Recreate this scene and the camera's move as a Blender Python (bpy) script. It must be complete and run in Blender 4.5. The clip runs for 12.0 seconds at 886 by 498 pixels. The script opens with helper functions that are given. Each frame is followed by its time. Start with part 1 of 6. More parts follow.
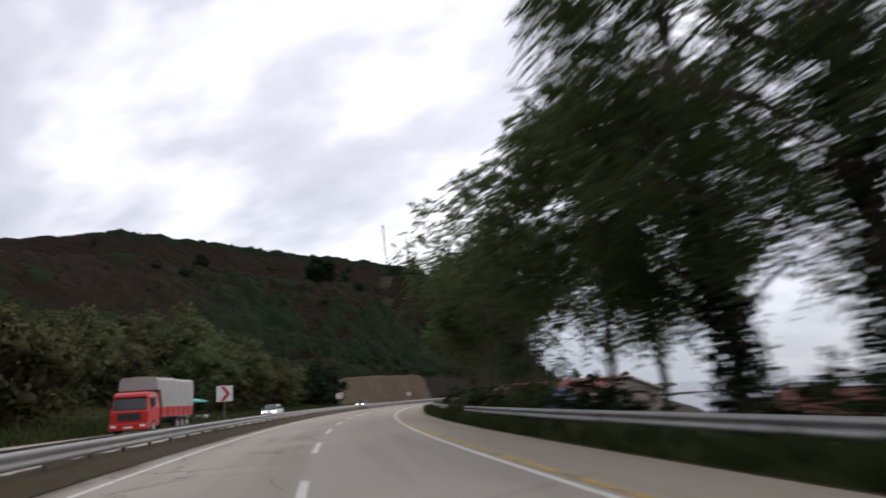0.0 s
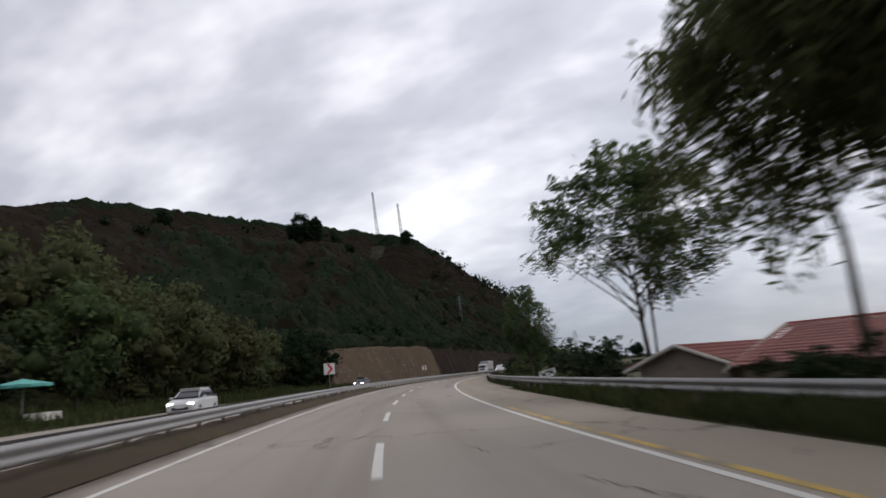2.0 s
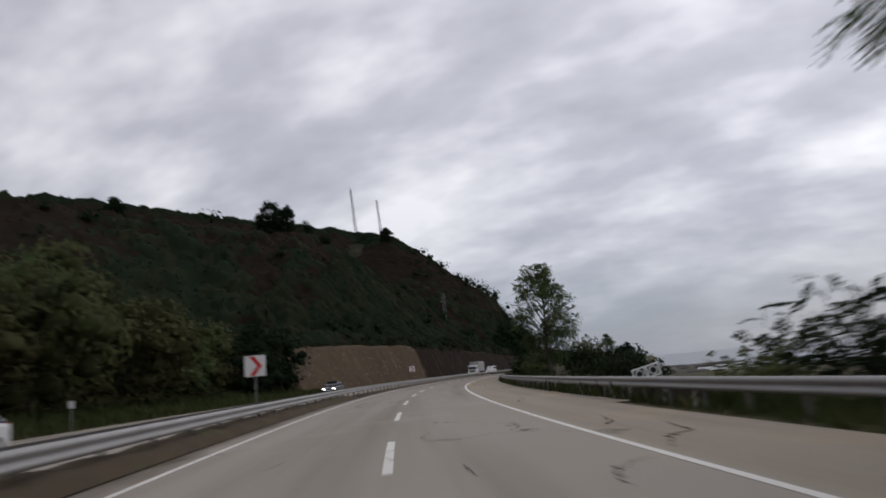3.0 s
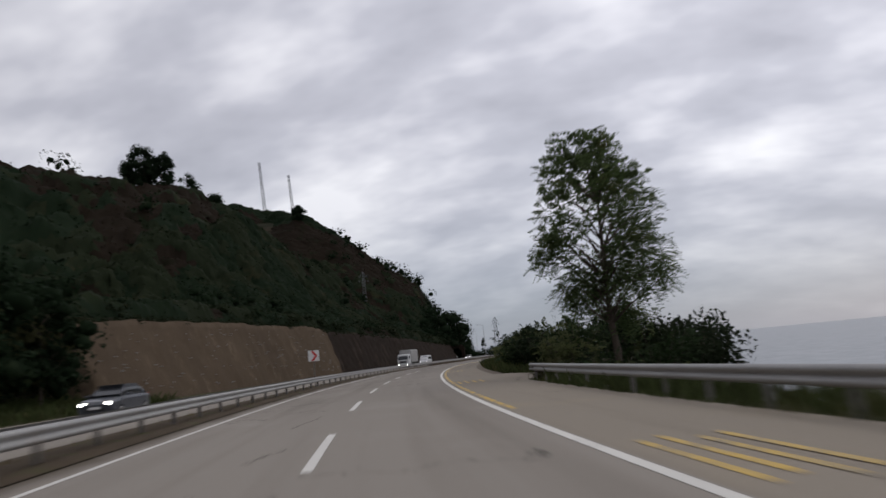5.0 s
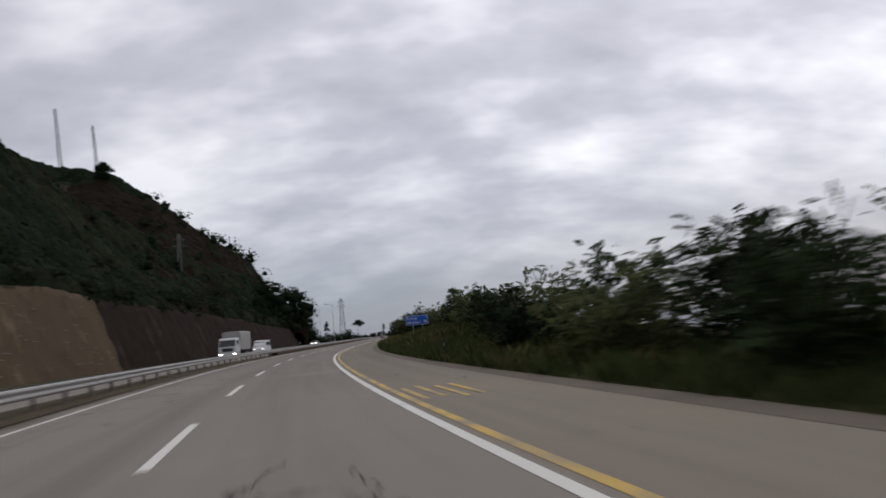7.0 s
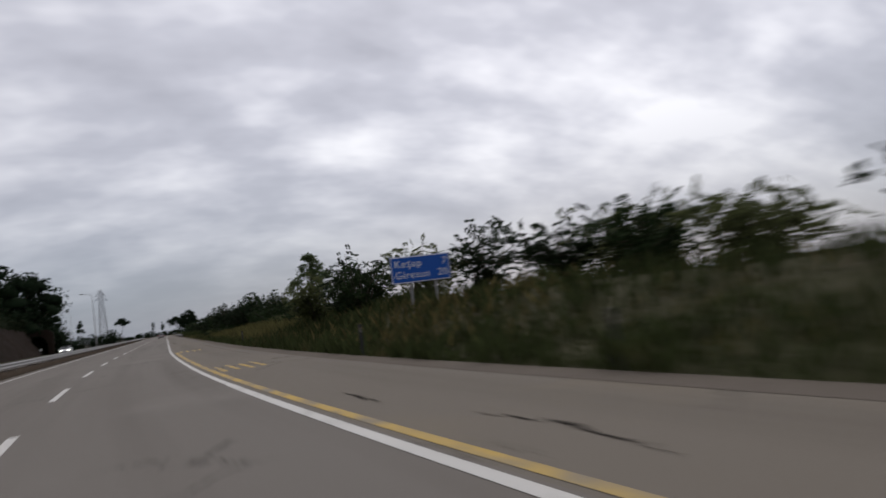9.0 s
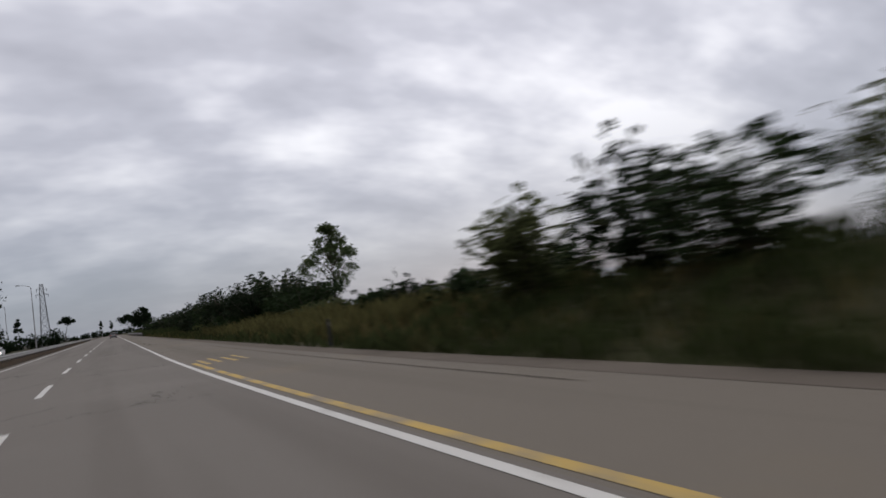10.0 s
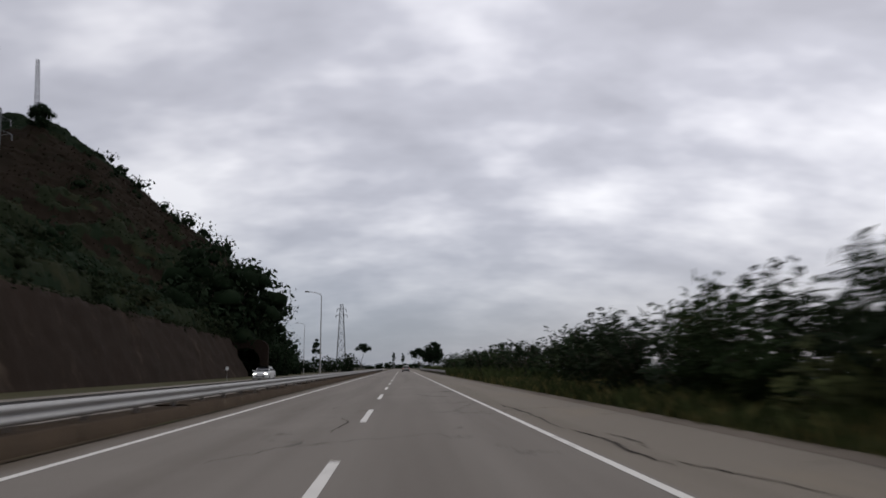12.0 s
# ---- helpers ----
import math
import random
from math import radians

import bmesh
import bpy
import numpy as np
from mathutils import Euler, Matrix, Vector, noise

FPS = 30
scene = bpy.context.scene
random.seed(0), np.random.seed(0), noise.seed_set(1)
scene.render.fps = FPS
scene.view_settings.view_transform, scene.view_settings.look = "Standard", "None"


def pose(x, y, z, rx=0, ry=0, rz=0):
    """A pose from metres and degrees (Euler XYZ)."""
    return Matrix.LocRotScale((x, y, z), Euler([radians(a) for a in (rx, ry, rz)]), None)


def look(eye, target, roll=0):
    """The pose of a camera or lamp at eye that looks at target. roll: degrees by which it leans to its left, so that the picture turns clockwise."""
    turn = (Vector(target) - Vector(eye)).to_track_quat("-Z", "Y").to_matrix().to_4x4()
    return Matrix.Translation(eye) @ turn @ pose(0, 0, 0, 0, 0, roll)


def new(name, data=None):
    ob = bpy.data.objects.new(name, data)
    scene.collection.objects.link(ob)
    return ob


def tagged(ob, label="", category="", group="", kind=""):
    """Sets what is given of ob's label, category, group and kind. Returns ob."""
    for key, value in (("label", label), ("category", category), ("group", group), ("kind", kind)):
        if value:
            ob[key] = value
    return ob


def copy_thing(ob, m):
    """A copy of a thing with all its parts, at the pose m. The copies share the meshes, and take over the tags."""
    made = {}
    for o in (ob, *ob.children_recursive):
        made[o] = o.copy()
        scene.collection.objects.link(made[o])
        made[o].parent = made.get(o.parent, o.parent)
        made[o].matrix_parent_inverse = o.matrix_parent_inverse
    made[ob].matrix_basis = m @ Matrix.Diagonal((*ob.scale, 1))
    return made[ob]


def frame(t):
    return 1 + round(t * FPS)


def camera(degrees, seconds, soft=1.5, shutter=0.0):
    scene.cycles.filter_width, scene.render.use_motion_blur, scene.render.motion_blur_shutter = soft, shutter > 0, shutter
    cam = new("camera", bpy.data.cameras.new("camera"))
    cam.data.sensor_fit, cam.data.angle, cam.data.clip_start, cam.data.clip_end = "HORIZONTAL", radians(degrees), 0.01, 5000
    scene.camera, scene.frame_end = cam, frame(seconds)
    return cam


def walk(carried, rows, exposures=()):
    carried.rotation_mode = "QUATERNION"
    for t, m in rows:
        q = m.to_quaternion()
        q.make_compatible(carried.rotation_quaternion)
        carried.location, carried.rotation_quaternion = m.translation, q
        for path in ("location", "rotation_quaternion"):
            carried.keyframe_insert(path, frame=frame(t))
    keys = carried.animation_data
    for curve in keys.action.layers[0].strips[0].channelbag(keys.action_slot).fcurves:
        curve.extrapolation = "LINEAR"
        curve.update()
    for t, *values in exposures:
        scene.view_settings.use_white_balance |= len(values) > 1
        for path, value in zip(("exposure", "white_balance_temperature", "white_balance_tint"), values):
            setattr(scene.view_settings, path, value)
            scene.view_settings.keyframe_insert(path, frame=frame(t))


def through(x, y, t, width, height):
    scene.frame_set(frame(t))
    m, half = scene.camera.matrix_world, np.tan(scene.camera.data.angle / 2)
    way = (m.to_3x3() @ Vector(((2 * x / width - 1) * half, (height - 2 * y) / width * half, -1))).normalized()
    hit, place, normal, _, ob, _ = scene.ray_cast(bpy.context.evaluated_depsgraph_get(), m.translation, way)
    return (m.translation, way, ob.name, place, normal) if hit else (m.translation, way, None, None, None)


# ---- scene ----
cam = camera(67.29, 12.0, soft=1.6, shutter=0.55)
PATH = [
    (0.0, 65.712, -242.167, 1.25, 102.47, 3.50, 20.54),
    (0.5, 60.236, -233.170, 1.25, 101.77, 4.13, 26.19),
    (1.0, 54.930, -224.001, 1.25, 97.24, 1.92, 23.93),
    (1.5, 49.775, -214.474, 1.25, 99.78, 4.43, 22.05),
    (2.0, 44.827, -204.668, 1.25, 100.50, 4.60, 19.69),
    (2.5, 40.157, -194.766, 1.25, 101.90, 5.14, 20.88),
    (3.0, 35.866, -184.851, 1.25, 100.60, 5.05, 17.93),
    (3.5, 31.754, -174.638, 1.25, 98.91, 5.26, 15.41),
    (4.0, 27.898, -164.138, 1.25, 98.73, 5.44, 13.87),
    (4.5, 24.315, -153.437, 1.25, 98.97, 5.54, 12.45),
    (5.0, 20.995, -142.611, 1.25, 99.29, 5.46, 10.76),
    (5.5, 17.963, -131.719, 1.25, 99.34, 5.06, 8.43),
    (6.0, 15.209, -120.857, 1.25, 98.47, 4.22, 4.15),
    (6.5, 12.708, -110.084, 1.25, 97.64, 5.27, 0.51),
    (7.0, 10.357, -99.014, 1.25, 96.86, 5.37, -3.48),
    (7.5, 8.210, -87.721, 1.25, 96.08, 5.03, -7.68),
    (8.0, 6.319, -76.439, 1.25, 95.30, 4.83, -12.16),
    (8.5, 4.725, -65.417, 1.25, 94.53, 5.32, -17.04),
    (9.0, 3.450, -54.664, 1.25, 94.16, 7.48, -22.62),
    (9.5, 2.493, -43.542, 1.25, 94.70, 7.56, -25.60),
    (10.0, 1.787, -32.166, 1.25, 93.45, 7.68, -26.48),
    (10.5, 1.309, -20.366, 1.25, 94.62, 5.88, -25.06),
    (11.0, 1.018, -8.544, 1.25, 98.75, 2.81, -14.51),
    (11.5, 0.911, 2.840, 1.25, 100.32, 2.06, -5.69),
    (12.0, 0.902, 14.530, 1.25, 99.99, 0.71, -3.49),
]
walk(cam, [(t, pose(*p)) for t, *p in PATH], exposures=((0.0, 0.56), (0.5, 0.38), (1.5, 0.3), (2.0, 0.2), (2.5, 0.0), (3.5, -0.12), (6.5, -0.07), (8.5, -0.14), (12.0, -0.14)))

# ---- sky and light ----
SUN_EL, SUN_AZ = radians(46), radians(38)
world = bpy.data.worlds.new("overcast_sky")
scene.world = world
world.use_nodes = True
wn, wl = world.node_tree.nodes, world.node_tree.links
wn.clear()


def wnode(kind, **values):
    n = wn.new(kind)
    for k, v in values.items():
        n.inputs[k].default_value = v
    return n


def wmath(op, a, b=None):
    n = wn.new("ShaderNodeMath")
    n.operation = op
    for i, v in enumerate((a, b)):
        if v is None:
            continue
        if isinstance(v, (int, float)):
            n.inputs[i].default_value = v
        else:
            wl.new(v, n.inputs[i])
    return n.outputs[0]


def wramp(fac, stops):
    n = wn.new("ShaderNodeValToRGB")
    r = n.color_ramp
    while len(r.elements) < len(stops):
        r.elements.new(0.5)
    for e, (p, c) in zip(r.elements, stops):
        e.position, e.color = p, (*c, 1)
    wl.new(fac, n.inputs[0])
    return n.outputs[0]


def wmix(fac, a, b, blend="MIX"):
    n = wn.new("ShaderNodeMix")
    n.data_type, n.blend_type = "RGBA", blend
    for i, v in ((0, fac), (6, a), (7, b)):
        if isinstance(v, (int, float)):
            n.inputs[i].default_value = v
        elif isinstance(v, tuple):
            n.inputs[i].default_value = (*v, 1)
        else:
            wl.new(v, n.inputs[i])
    return n.outputs[2]


tc = wn.new("ShaderNodeTexCoord")
sep = wn.new("ShaderNodeSeparateXYZ")
wl.new(tc.outputs["Generated"], sep.inputs[0])
up = wmath("MAXIMUM", sep.outputs[2], 0.0)
flat = wmath("ADD", up, 0.42)
comb = wn.new("ShaderNodeCombineXYZ")
wl.new(wmath("DIVIDE", sep.outputs[0], flat), comb.inputs[0])
wl.new(wmath("DIVIDE", sep.outputs[1], flat), comb.inputs[1])


def cloud(scale, detail, rough, turn, stretch, shift, warp=0.0):
    mp = wn.new("ShaderNodeMapping")
    mp.vector_type = "TEXTURE"
    mp.inputs["Rotation"].default_value = (0, 0, radians(turn))
    mp.inputs["Scale"].default_value = (1 / (scale * stretch), 1 / scale, 1)
    mp.inputs["Location"].default_value = (shift, shift * 0.7, shift * 1.3)
    wl.new(comb.outputs[0], mp.inputs["Vector"])
    n = wnode("ShaderNodeTexNoise", Scale=1.0, Detail=detail, Roughness=rough, Distortion=warp)
    wl.new(mp.outputs[0], n.inputs["Vector"])
    return n.outputs[0]


big = cloud(0.95, 2.0, 0.5, 0, 0.85, 3.1, 0.15)
mid = cloud(2.9, 3.5, 0.5, 2, 0.72, 7.7, 0.08)
small = cloud(7.5, 3.0, 0.55, -4, 0.62, 1.9, 0.05)
mixv = wmath("ADD", wmath("MULTIPLY", big, 0.30), wmath("ADD", wmath("MULTIPLY", mid, 0.46), wmath("MULTIPLY", small, 0.24)))
deck = wramp(mixv, [(0.38, (0.43, 0.43, 0.485)), (0.465, (0.555, 0.555, 0.62)), (0.525, (0.74, 0.735, 0.795)), (0.60, (1.0, 0.99, 1.03))])
dot = wn.new("ShaderNodeVectorMath")
dot.operation = "DOT_PRODUCT"
wl.new(tc.outputs["Generated"], dot.inputs[0])
dot.inputs[1].default_value = (math.sin(SUN_AZ) * math.cos(SUN_EL), math.cos(SUN_AZ) * math.cos(SUN_EL), math.sin(SUN_EL))
veil = wmath("ADD", wmath("MULTIPLY", wmath("POWER", wmath("MAXIMUM", dot.outputs["Value"], 0.0), 2.0), 0.40), 0.97)
veil_rgb = wn.new("ShaderNodeCombineXYZ")
for i in range(3):
    wl.new(veil, veil_rgb.inputs[i])
deck = wmix(1.0, deck, veil_rgb.outputs[0], "MULTIPLY")
haze = wramp(sep.outputs[2], [(0.0, (1, 1, 1)), (0.05, (0.92, 0.92, 0.92)), (0.13, (0.5, 0.5, 0.5)), (0.22, (0.18, 0.18, 0.18)), (0.36, (0, 0, 0))])
low = wmix(small, (0.215, 0.26, 0.335), (0.315, 0.355, 0.43))
towards = wmath("ADD", wmath("MULTIPLY", sep.outputs[0], math.sin(SUN_AZ)), wmath("MULTIPLY", sep.outputs[1], math.cos(SUN_AZ)))
low = wmix(wmath("POWER", wmath("MAXIMUM", towards, 0.0), 8.0), low, (0.44, 0.43, 0.48))
deck = wmix(wmath("MULTIPLY", haze, 0.86), deck, low)
sky = wn.new("ShaderNodeTexSky")
sky.sky_type, sky.sun_disc, sky.sun_elevation, sky.sun_rotation = "NISHITA", False, SUN_EL, SUN_AZ
thin = wmix(1.0, sky.outputs[0], (0.10, 0.10, 0.10), "MULTIPLY")
mixed = wmix(0.90, thin, deck)
bg = wn.new("ShaderNodeBackground")
bg.inputs[1].default_value = 1.0
wl.new(mixed, bg.inputs[0])
out = wn.new("ShaderNodeOutputWorld")
wl.new(bg.outputs[0], out.inputs[0])

sun = new("sun", bpy.data.lights.new("sun", "SUN"))
sun.data.energy, sun.data.angle, sun.data.color = 0.6, radians(25), (1.0, 0.97, 0.92)
sun.matrix_basis = look((math.sin(SUN_AZ) * math.cos(SUN_EL) * 300, math.cos(SUN_AZ) * math.cos(SUN_EL) * 300, math.sin(SUN_EL) * 300), (0, 0, 0))

# ---- materials ----


def material(name, base, other=None, rough=0.8, metal=0.0, fine=8.0, coarse=0.4, bump=0.0, bump_scale=30.0, island=0.0, obrand=0.0, spec=0.3, stain=None, stain_at=0.6, stretch=(1, 1, 1), clear=0.0):
    """Two colours mixed by coarse and fine noise, an optional stain with patches of its own, relief, and variation piece by piece."""
    m = bpy.data.materials.new(name)
    m.use_nodes = True
    nt = m.node_tree
    nodes, links = nt.nodes, nt.links
    b = nodes["Principled BSDF"]
    b.inputs["Roughness"].default_value = rough
    b.inputs["Metallic"].default_value = metal
    b.inputs["Specular IOR Level"].default_value = spec
    b.inputs["Coat Weight"].default_value = clear
    other = other or tuple(c * 0.75 for c in base)
    geo = nodes.new("ShaderNodeTexCoord")
    mp = nodes.new("ShaderNodeMapping")
    mp.inputs["Scale"].default_value = stretch
    links.new(geo.outputs["Object"], mp.inputs[0])

    def noise_tex(scale, detail, rgh):
        n = nodes.new("ShaderNodeTexNoise")
        n.inputs["Scale"].default_value, n.inputs["Detail"].default_value, n.inputs["Roughness"].default_value = scale, detail, rgh
        links.new(mp.outputs[0], n.inputs["Vector"])
        return n.outputs[0]

    def mth(op, a, c, clamp=False):
        n = nodes.new("ShaderNodeMath")
        n.operation, n.use_clamp = op, clamp
        for i, v in enumerate((a, c)):
            if isinstance(v, (int, float)):
                n.inputs[i].default_value = v
            else:
                links.new(v, n.inputs[i])
        return n.outputs[0]

    def mixc(fac, a, c):
        n = nodes.new("ShaderNodeMix")
        n.data_type = "RGBA"
        for i, v in ((0, fac), (6, a), (7, c)):
            if isinstance(v, (int, float)):
                n.inputs[i].default_value = v
            elif isinstance(v, tuple):
                n.inputs[i].default_value = (*v, 1)
            else:
                links.new(v, n.inputs[i])
        return n.outputs[2]

    c1, f1 = noise_tex(coarse, 4, 0.55), noise_tex(fine, 5, 0.6)
    fac = mth("MULTIPLY_ADD", c1, 1.6)
    nodes[-1].inputs[2].default_value = -0.3
    fac = mth("ADD", mth("MULTIPLY", fac, 0.6), mth("MULTIPLY", f1, 0.4), True)
    col = mixc(fac, base, other)
    if stain:
        s1 = noise_tex(coarse * 2.3, 6, 0.65)
        col = mixc(mth("MULTIPLY", mth("SUBTRACT", s1, stain_at), 7.0, True), col, stain)
    val = None
    if island:
        g = nodes.new("ShaderNodeNewGeometry")
        val = mth("MULTIPLY_ADD", g.outputs["Random Per Island"], island * 2)
        nodes[-1].inputs[2].default_value = 1 - island
    if obrand:
        g = nodes.new("ShaderNodeObjectInfo")
        v2 = mth("MULTIPLY_ADD", g.outputs["Random"], obrand * 2)
        nodes[-1].inputs[2].default_value = 1 - obrand
        val = mth("MULTIPLY", val, v2) if val else v2
    if val:
        h = nodes.new("ShaderNodeHueSaturation")
        links.new(col, h.inputs["Color"])
        links.new(val, h.inputs["Value"])
        col = h.outputs[0]
    links.new(col, b.inputs["Base Color"])
    rr = mth("MULTIPLY_ADD", f1, 0.24)
    nodes[-1].inputs[2].default_value = rough - 0.12
    links.new(rr, b.inputs["Roughness"])
    if bump:
        n = noise_tex(bump_scale, 4, 0.6)
        bp = nodes.new("ShaderNodeBump")
        bp.inputs["Strength"].default_value, bp.inputs["Distance"].default_value = bump, 0.05
        links.new(n, bp.inputs["Height"])
        links.new(bp.outputs[0], b.inputs["Normal"])
    return m


def leafy(name, base, other, yellow, island=0.32, coarse=0.25, through=0.22, spec=0.03):
    """Foliage: two greens by place, a yellower third, light and dark leaves, a little light through them."""
    m = material(name, base, other, rough=0.8, fine=1.4, coarse=coarse, island=island, stain=yellow, stain_at=0.56, spec=spec)
    nt = m.node_tree
    b = nt.nodes["Principled BSDF"]
    link = b.inputs["Base Color"].links[0].from_socket
    tr = nt.nodes.new("ShaderNodeBsdfTranslucent")
    mx = nt.nodes.new("ShaderNodeMixShader")
    mx.inputs[0].default_value = through
    nt.links.new(link, tr.inputs[0])
    nt.links.new(b.outputs[0], mx.inputs[1])
    nt.links.new(tr.outputs[0], mx.inputs[2])
    nt.links.new(mx.outputs[0], nt.nodes["Material Output"].inputs[0])
    return m


def glow(name, colour, power):
    m = bpy.data.materials.new(name)
    m.use_nodes = True
    b = m.node_tree.nodes["Principled BSDF"]
    b.inputs["Base Color"].default_value = (*colour, 1)
    b.inputs["Emission Color"].default_value = (*colour, 1)
    b.inputs["Emission Strength"].default_value = power
    return m


def asphalt(name, base, other, dark, patch, dirt=(0.10, 0.078, 0.056)):
    """Worn pale asphalt: stone grain, long wheel-track shading along the lanes, hairline cracks and oil stains."""
    m = material(name, base, other, rough=0.86, fine=26.0, coarse=0.10, bump=0.25, bump_scale=60.0, spec=0.25)
    nt = m.node_tree
    nodes, links = nt.nodes, nt.links
    b = nodes["Principled BSDF"]
    col = b.inputs["Base Color"].links[0].from_socket
    uv = nodes.new("ShaderNodeUVMap")
    uv.uv_map = "lane"

    def tex(scale, detail, size):
        mp = nodes.new("ShaderNodeMapping")
        mp.inputs["Scale"].default_value = size
        links.new(uv.outputs[0], mp.inputs[0])
        n = nodes.new("ShaderNodeTexNoise")
        n.inputs["Scale"].default_value, n.inputs["Detail"].default_value, n.inputs["Roughness"].default_value = scale, detail, 0.6
        links.new(mp.outputs[0], n.inputs["Vector"])
        return n.outputs[0], mp.outputs[0]

    def mth(op, a, c, d=None, clamp=False):
        n = nodes.new("ShaderNodeMath")
        n.operation, n.use_clamp = op, clamp
        for i, v in enumerate((a, c, d)):
            if v is None:
                continue
            if isinstance(v, (int, float)):
                n.inputs[i].default_value = v
            else:
                links.new(v, n.inputs[i])
        return n.outputs[0]

    def mixc(fac, a, c):
        n = nodes.new("ShaderNodeMix")
        n.data_type = "RGBA"
        links.new(fac, n.inputs[0])
        links.new(a, n.inputs[6])
        n.inputs[7].default_value = (*c, 1)
        return n.outputs[2]

    tracks, _ = tex(1.0, 3, (0.02, 0.55, 1))
    col = mixc(mth("MULTIPLY", mth("SUBTRACT", tracks, 0.47, clamp=True), 3.2, clamp=True), col, dark)
    patches, _ = tex(1.0, 5, (0.16, 0.22, 1))
    col = mixc(mth("MULTIPLY", mth("SUBTRACT", patches, 0.55, clamp=True), 2.4, clamp=True), col, patch)
    sx = nodes.new("ShaderNodeSeparateXYZ")
    links.new(uv.outputs[0], sx.inputs[0])
    # road glare put into the colour at low s; darker paving further on
    glare_tone = nodes.new("ShaderNodeMapRange")
    glare_tone.inputs[1].default_value, glare_tone.inputs[2].default_value, glare_tone.inputs[3].default_value, glare_tone.inputs[4].default_value = -15.0, 190.0, 1.48, 0.74
    links.new(sx.outputs[0], glare_tone.inputs[0])
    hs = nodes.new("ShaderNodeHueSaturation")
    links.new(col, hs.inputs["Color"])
    links.new(glare_tone.outputs[0], hs.inputs["Value"])
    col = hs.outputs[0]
    wash, _ = tex(1.0, 5, (0.35, 1.1, 1))
    near = mth("MULTIPLY", mth("SUBTRACT", mth("MULTIPLY", mth("SUBTRACT", wash, 0.42), 1.5), mth("ADD", sx.outputs[1], 4.05)), 1.5, clamp=True)
    soil = mth("MULTIPLY", mth("MULTIPLY", near, 0.9), mth("GREATER_THAN", sx.outputs[1], -5.0))
    col = mixc(soil, col, dirt)
    wob, base_uv = tex(1.3, 4, (1, 1, 1))
    vo = nodes.new("ShaderNodeTexVoronoi")
    vo.feature = "DISTANCE_TO_EDGE"
    vo.inputs["Scale"].default_value = 0.23
    add = nodes.new("ShaderNodeVectorMath")
    add.operation = "ADD"
    links.new(base_uv, add.inputs[0])
    wv = nodes.new("ShaderNodeCombineXYZ")
    links.new(mth("MULTIPLY", wob, 2.2), wv.inputs[0])
    links.new(mth("MULTIPLY", wob, 1.6), wv.inputs[1])
    links.new(wv.outputs[0], add.inputs[1])
    links.new(add.outputs[0], vo.inputs["Vector"])
    where, _ = tex(0.13, 2, (1, 1, 1))
    crack = mth("MULTIPLY", mth("LESS_THAN", vo.outputs[0], 0.007), mth("GREATER_THAN", where, 0.56))
    col = mixc(mth("MULTIPLY", crack, 0.75), col, tuple(c * 0.35 for c in dark))
    links.new(col, b.inputs["Base Color"])
    return m


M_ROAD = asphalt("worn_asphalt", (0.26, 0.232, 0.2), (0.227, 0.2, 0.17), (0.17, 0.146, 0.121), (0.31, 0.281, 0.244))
M_SHOULDER = asphalt("shoulder_asphalt", (0.252, 0.216, 0.172), (0.218, 0.187, 0.148), (0.17, 0.143, 0.11), (0.31, 0.245, 0.155))
M_CRACK = material("dirt_filled_crack", (0.045, 0.038, 0.032), (0.03, 0.026, 0.022), rough=0.95, fine=20, coarse=3, spec=0.05)
M_LINE = material("road_paint_white", (0.70, 0.675, 0.625), (0.54, 0.52, 0.48), rough=0.7, fine=9, coarse=0.8, stain=(0.31, 0.29, 0.26), stain_at=0.57)
M_YELLOW = material("road_paint_yellow", (0.56, 0.36, 0.06), (0.46, 0.32, 0.11), rough=0.75, fine=7, coarse=0.5, stain=(0.24, 0.205, 0.15), stain_at=0.455)
M_SOIL = material("dry_soil", (0.092, 0.069, 0.047), (0.055, 0.043, 0.031), fine=6, coarse=0.5, bump=0.5, bump_scale=9, stain=(0.07, 0.08, 0.03), stain_at=0.55, spec=0.06)
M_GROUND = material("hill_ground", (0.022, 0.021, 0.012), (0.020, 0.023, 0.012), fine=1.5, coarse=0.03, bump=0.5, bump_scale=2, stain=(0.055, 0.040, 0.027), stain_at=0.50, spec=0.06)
M_VERGE = material("verge_grass_ground", (0.068, 0.062, 0.032), (0.048, 0.047, 0.024), fine=4, coarse=0.15, bump=0.6, bump_scale=7, stain=(0.085, 0.068, 0.042), stain_at=0.56, spec=0.06)
M_GRASS = leafy("grass_blades", (0.066, 0.080, 0.031), (0.048, 0.061, 0.024), (0.115, 0.097, 0.045), coarse=0.12, island=0.3)
M_DRYGRASS = leafy("dry_grass_blades", (0.17, 0.14, 0.058), (0.11, 0.095, 0.042), (0.055, 0.052, 0.023), coarse=0.3, island=0.3)
M_STRAW = leafy("straw_blades", (0.155, 0.138, 0.054), (0.095, 0.092, 0.038), (0.085, 0.085, 0.034), coarse=0.2, island=0.3)
M_WALL = material("rough_retaining_wall", (0.104, 0.076, 0.051), (0.064, 0.047, 0.033), rough=0.95, fine=2.2, coarse=0.16, bump=1.0, bump_scale=3.2, stain=(0.14, 0.107, 0.074), stain_at=0.57, stretch=(1, 1, 0.55), spec=0.06)
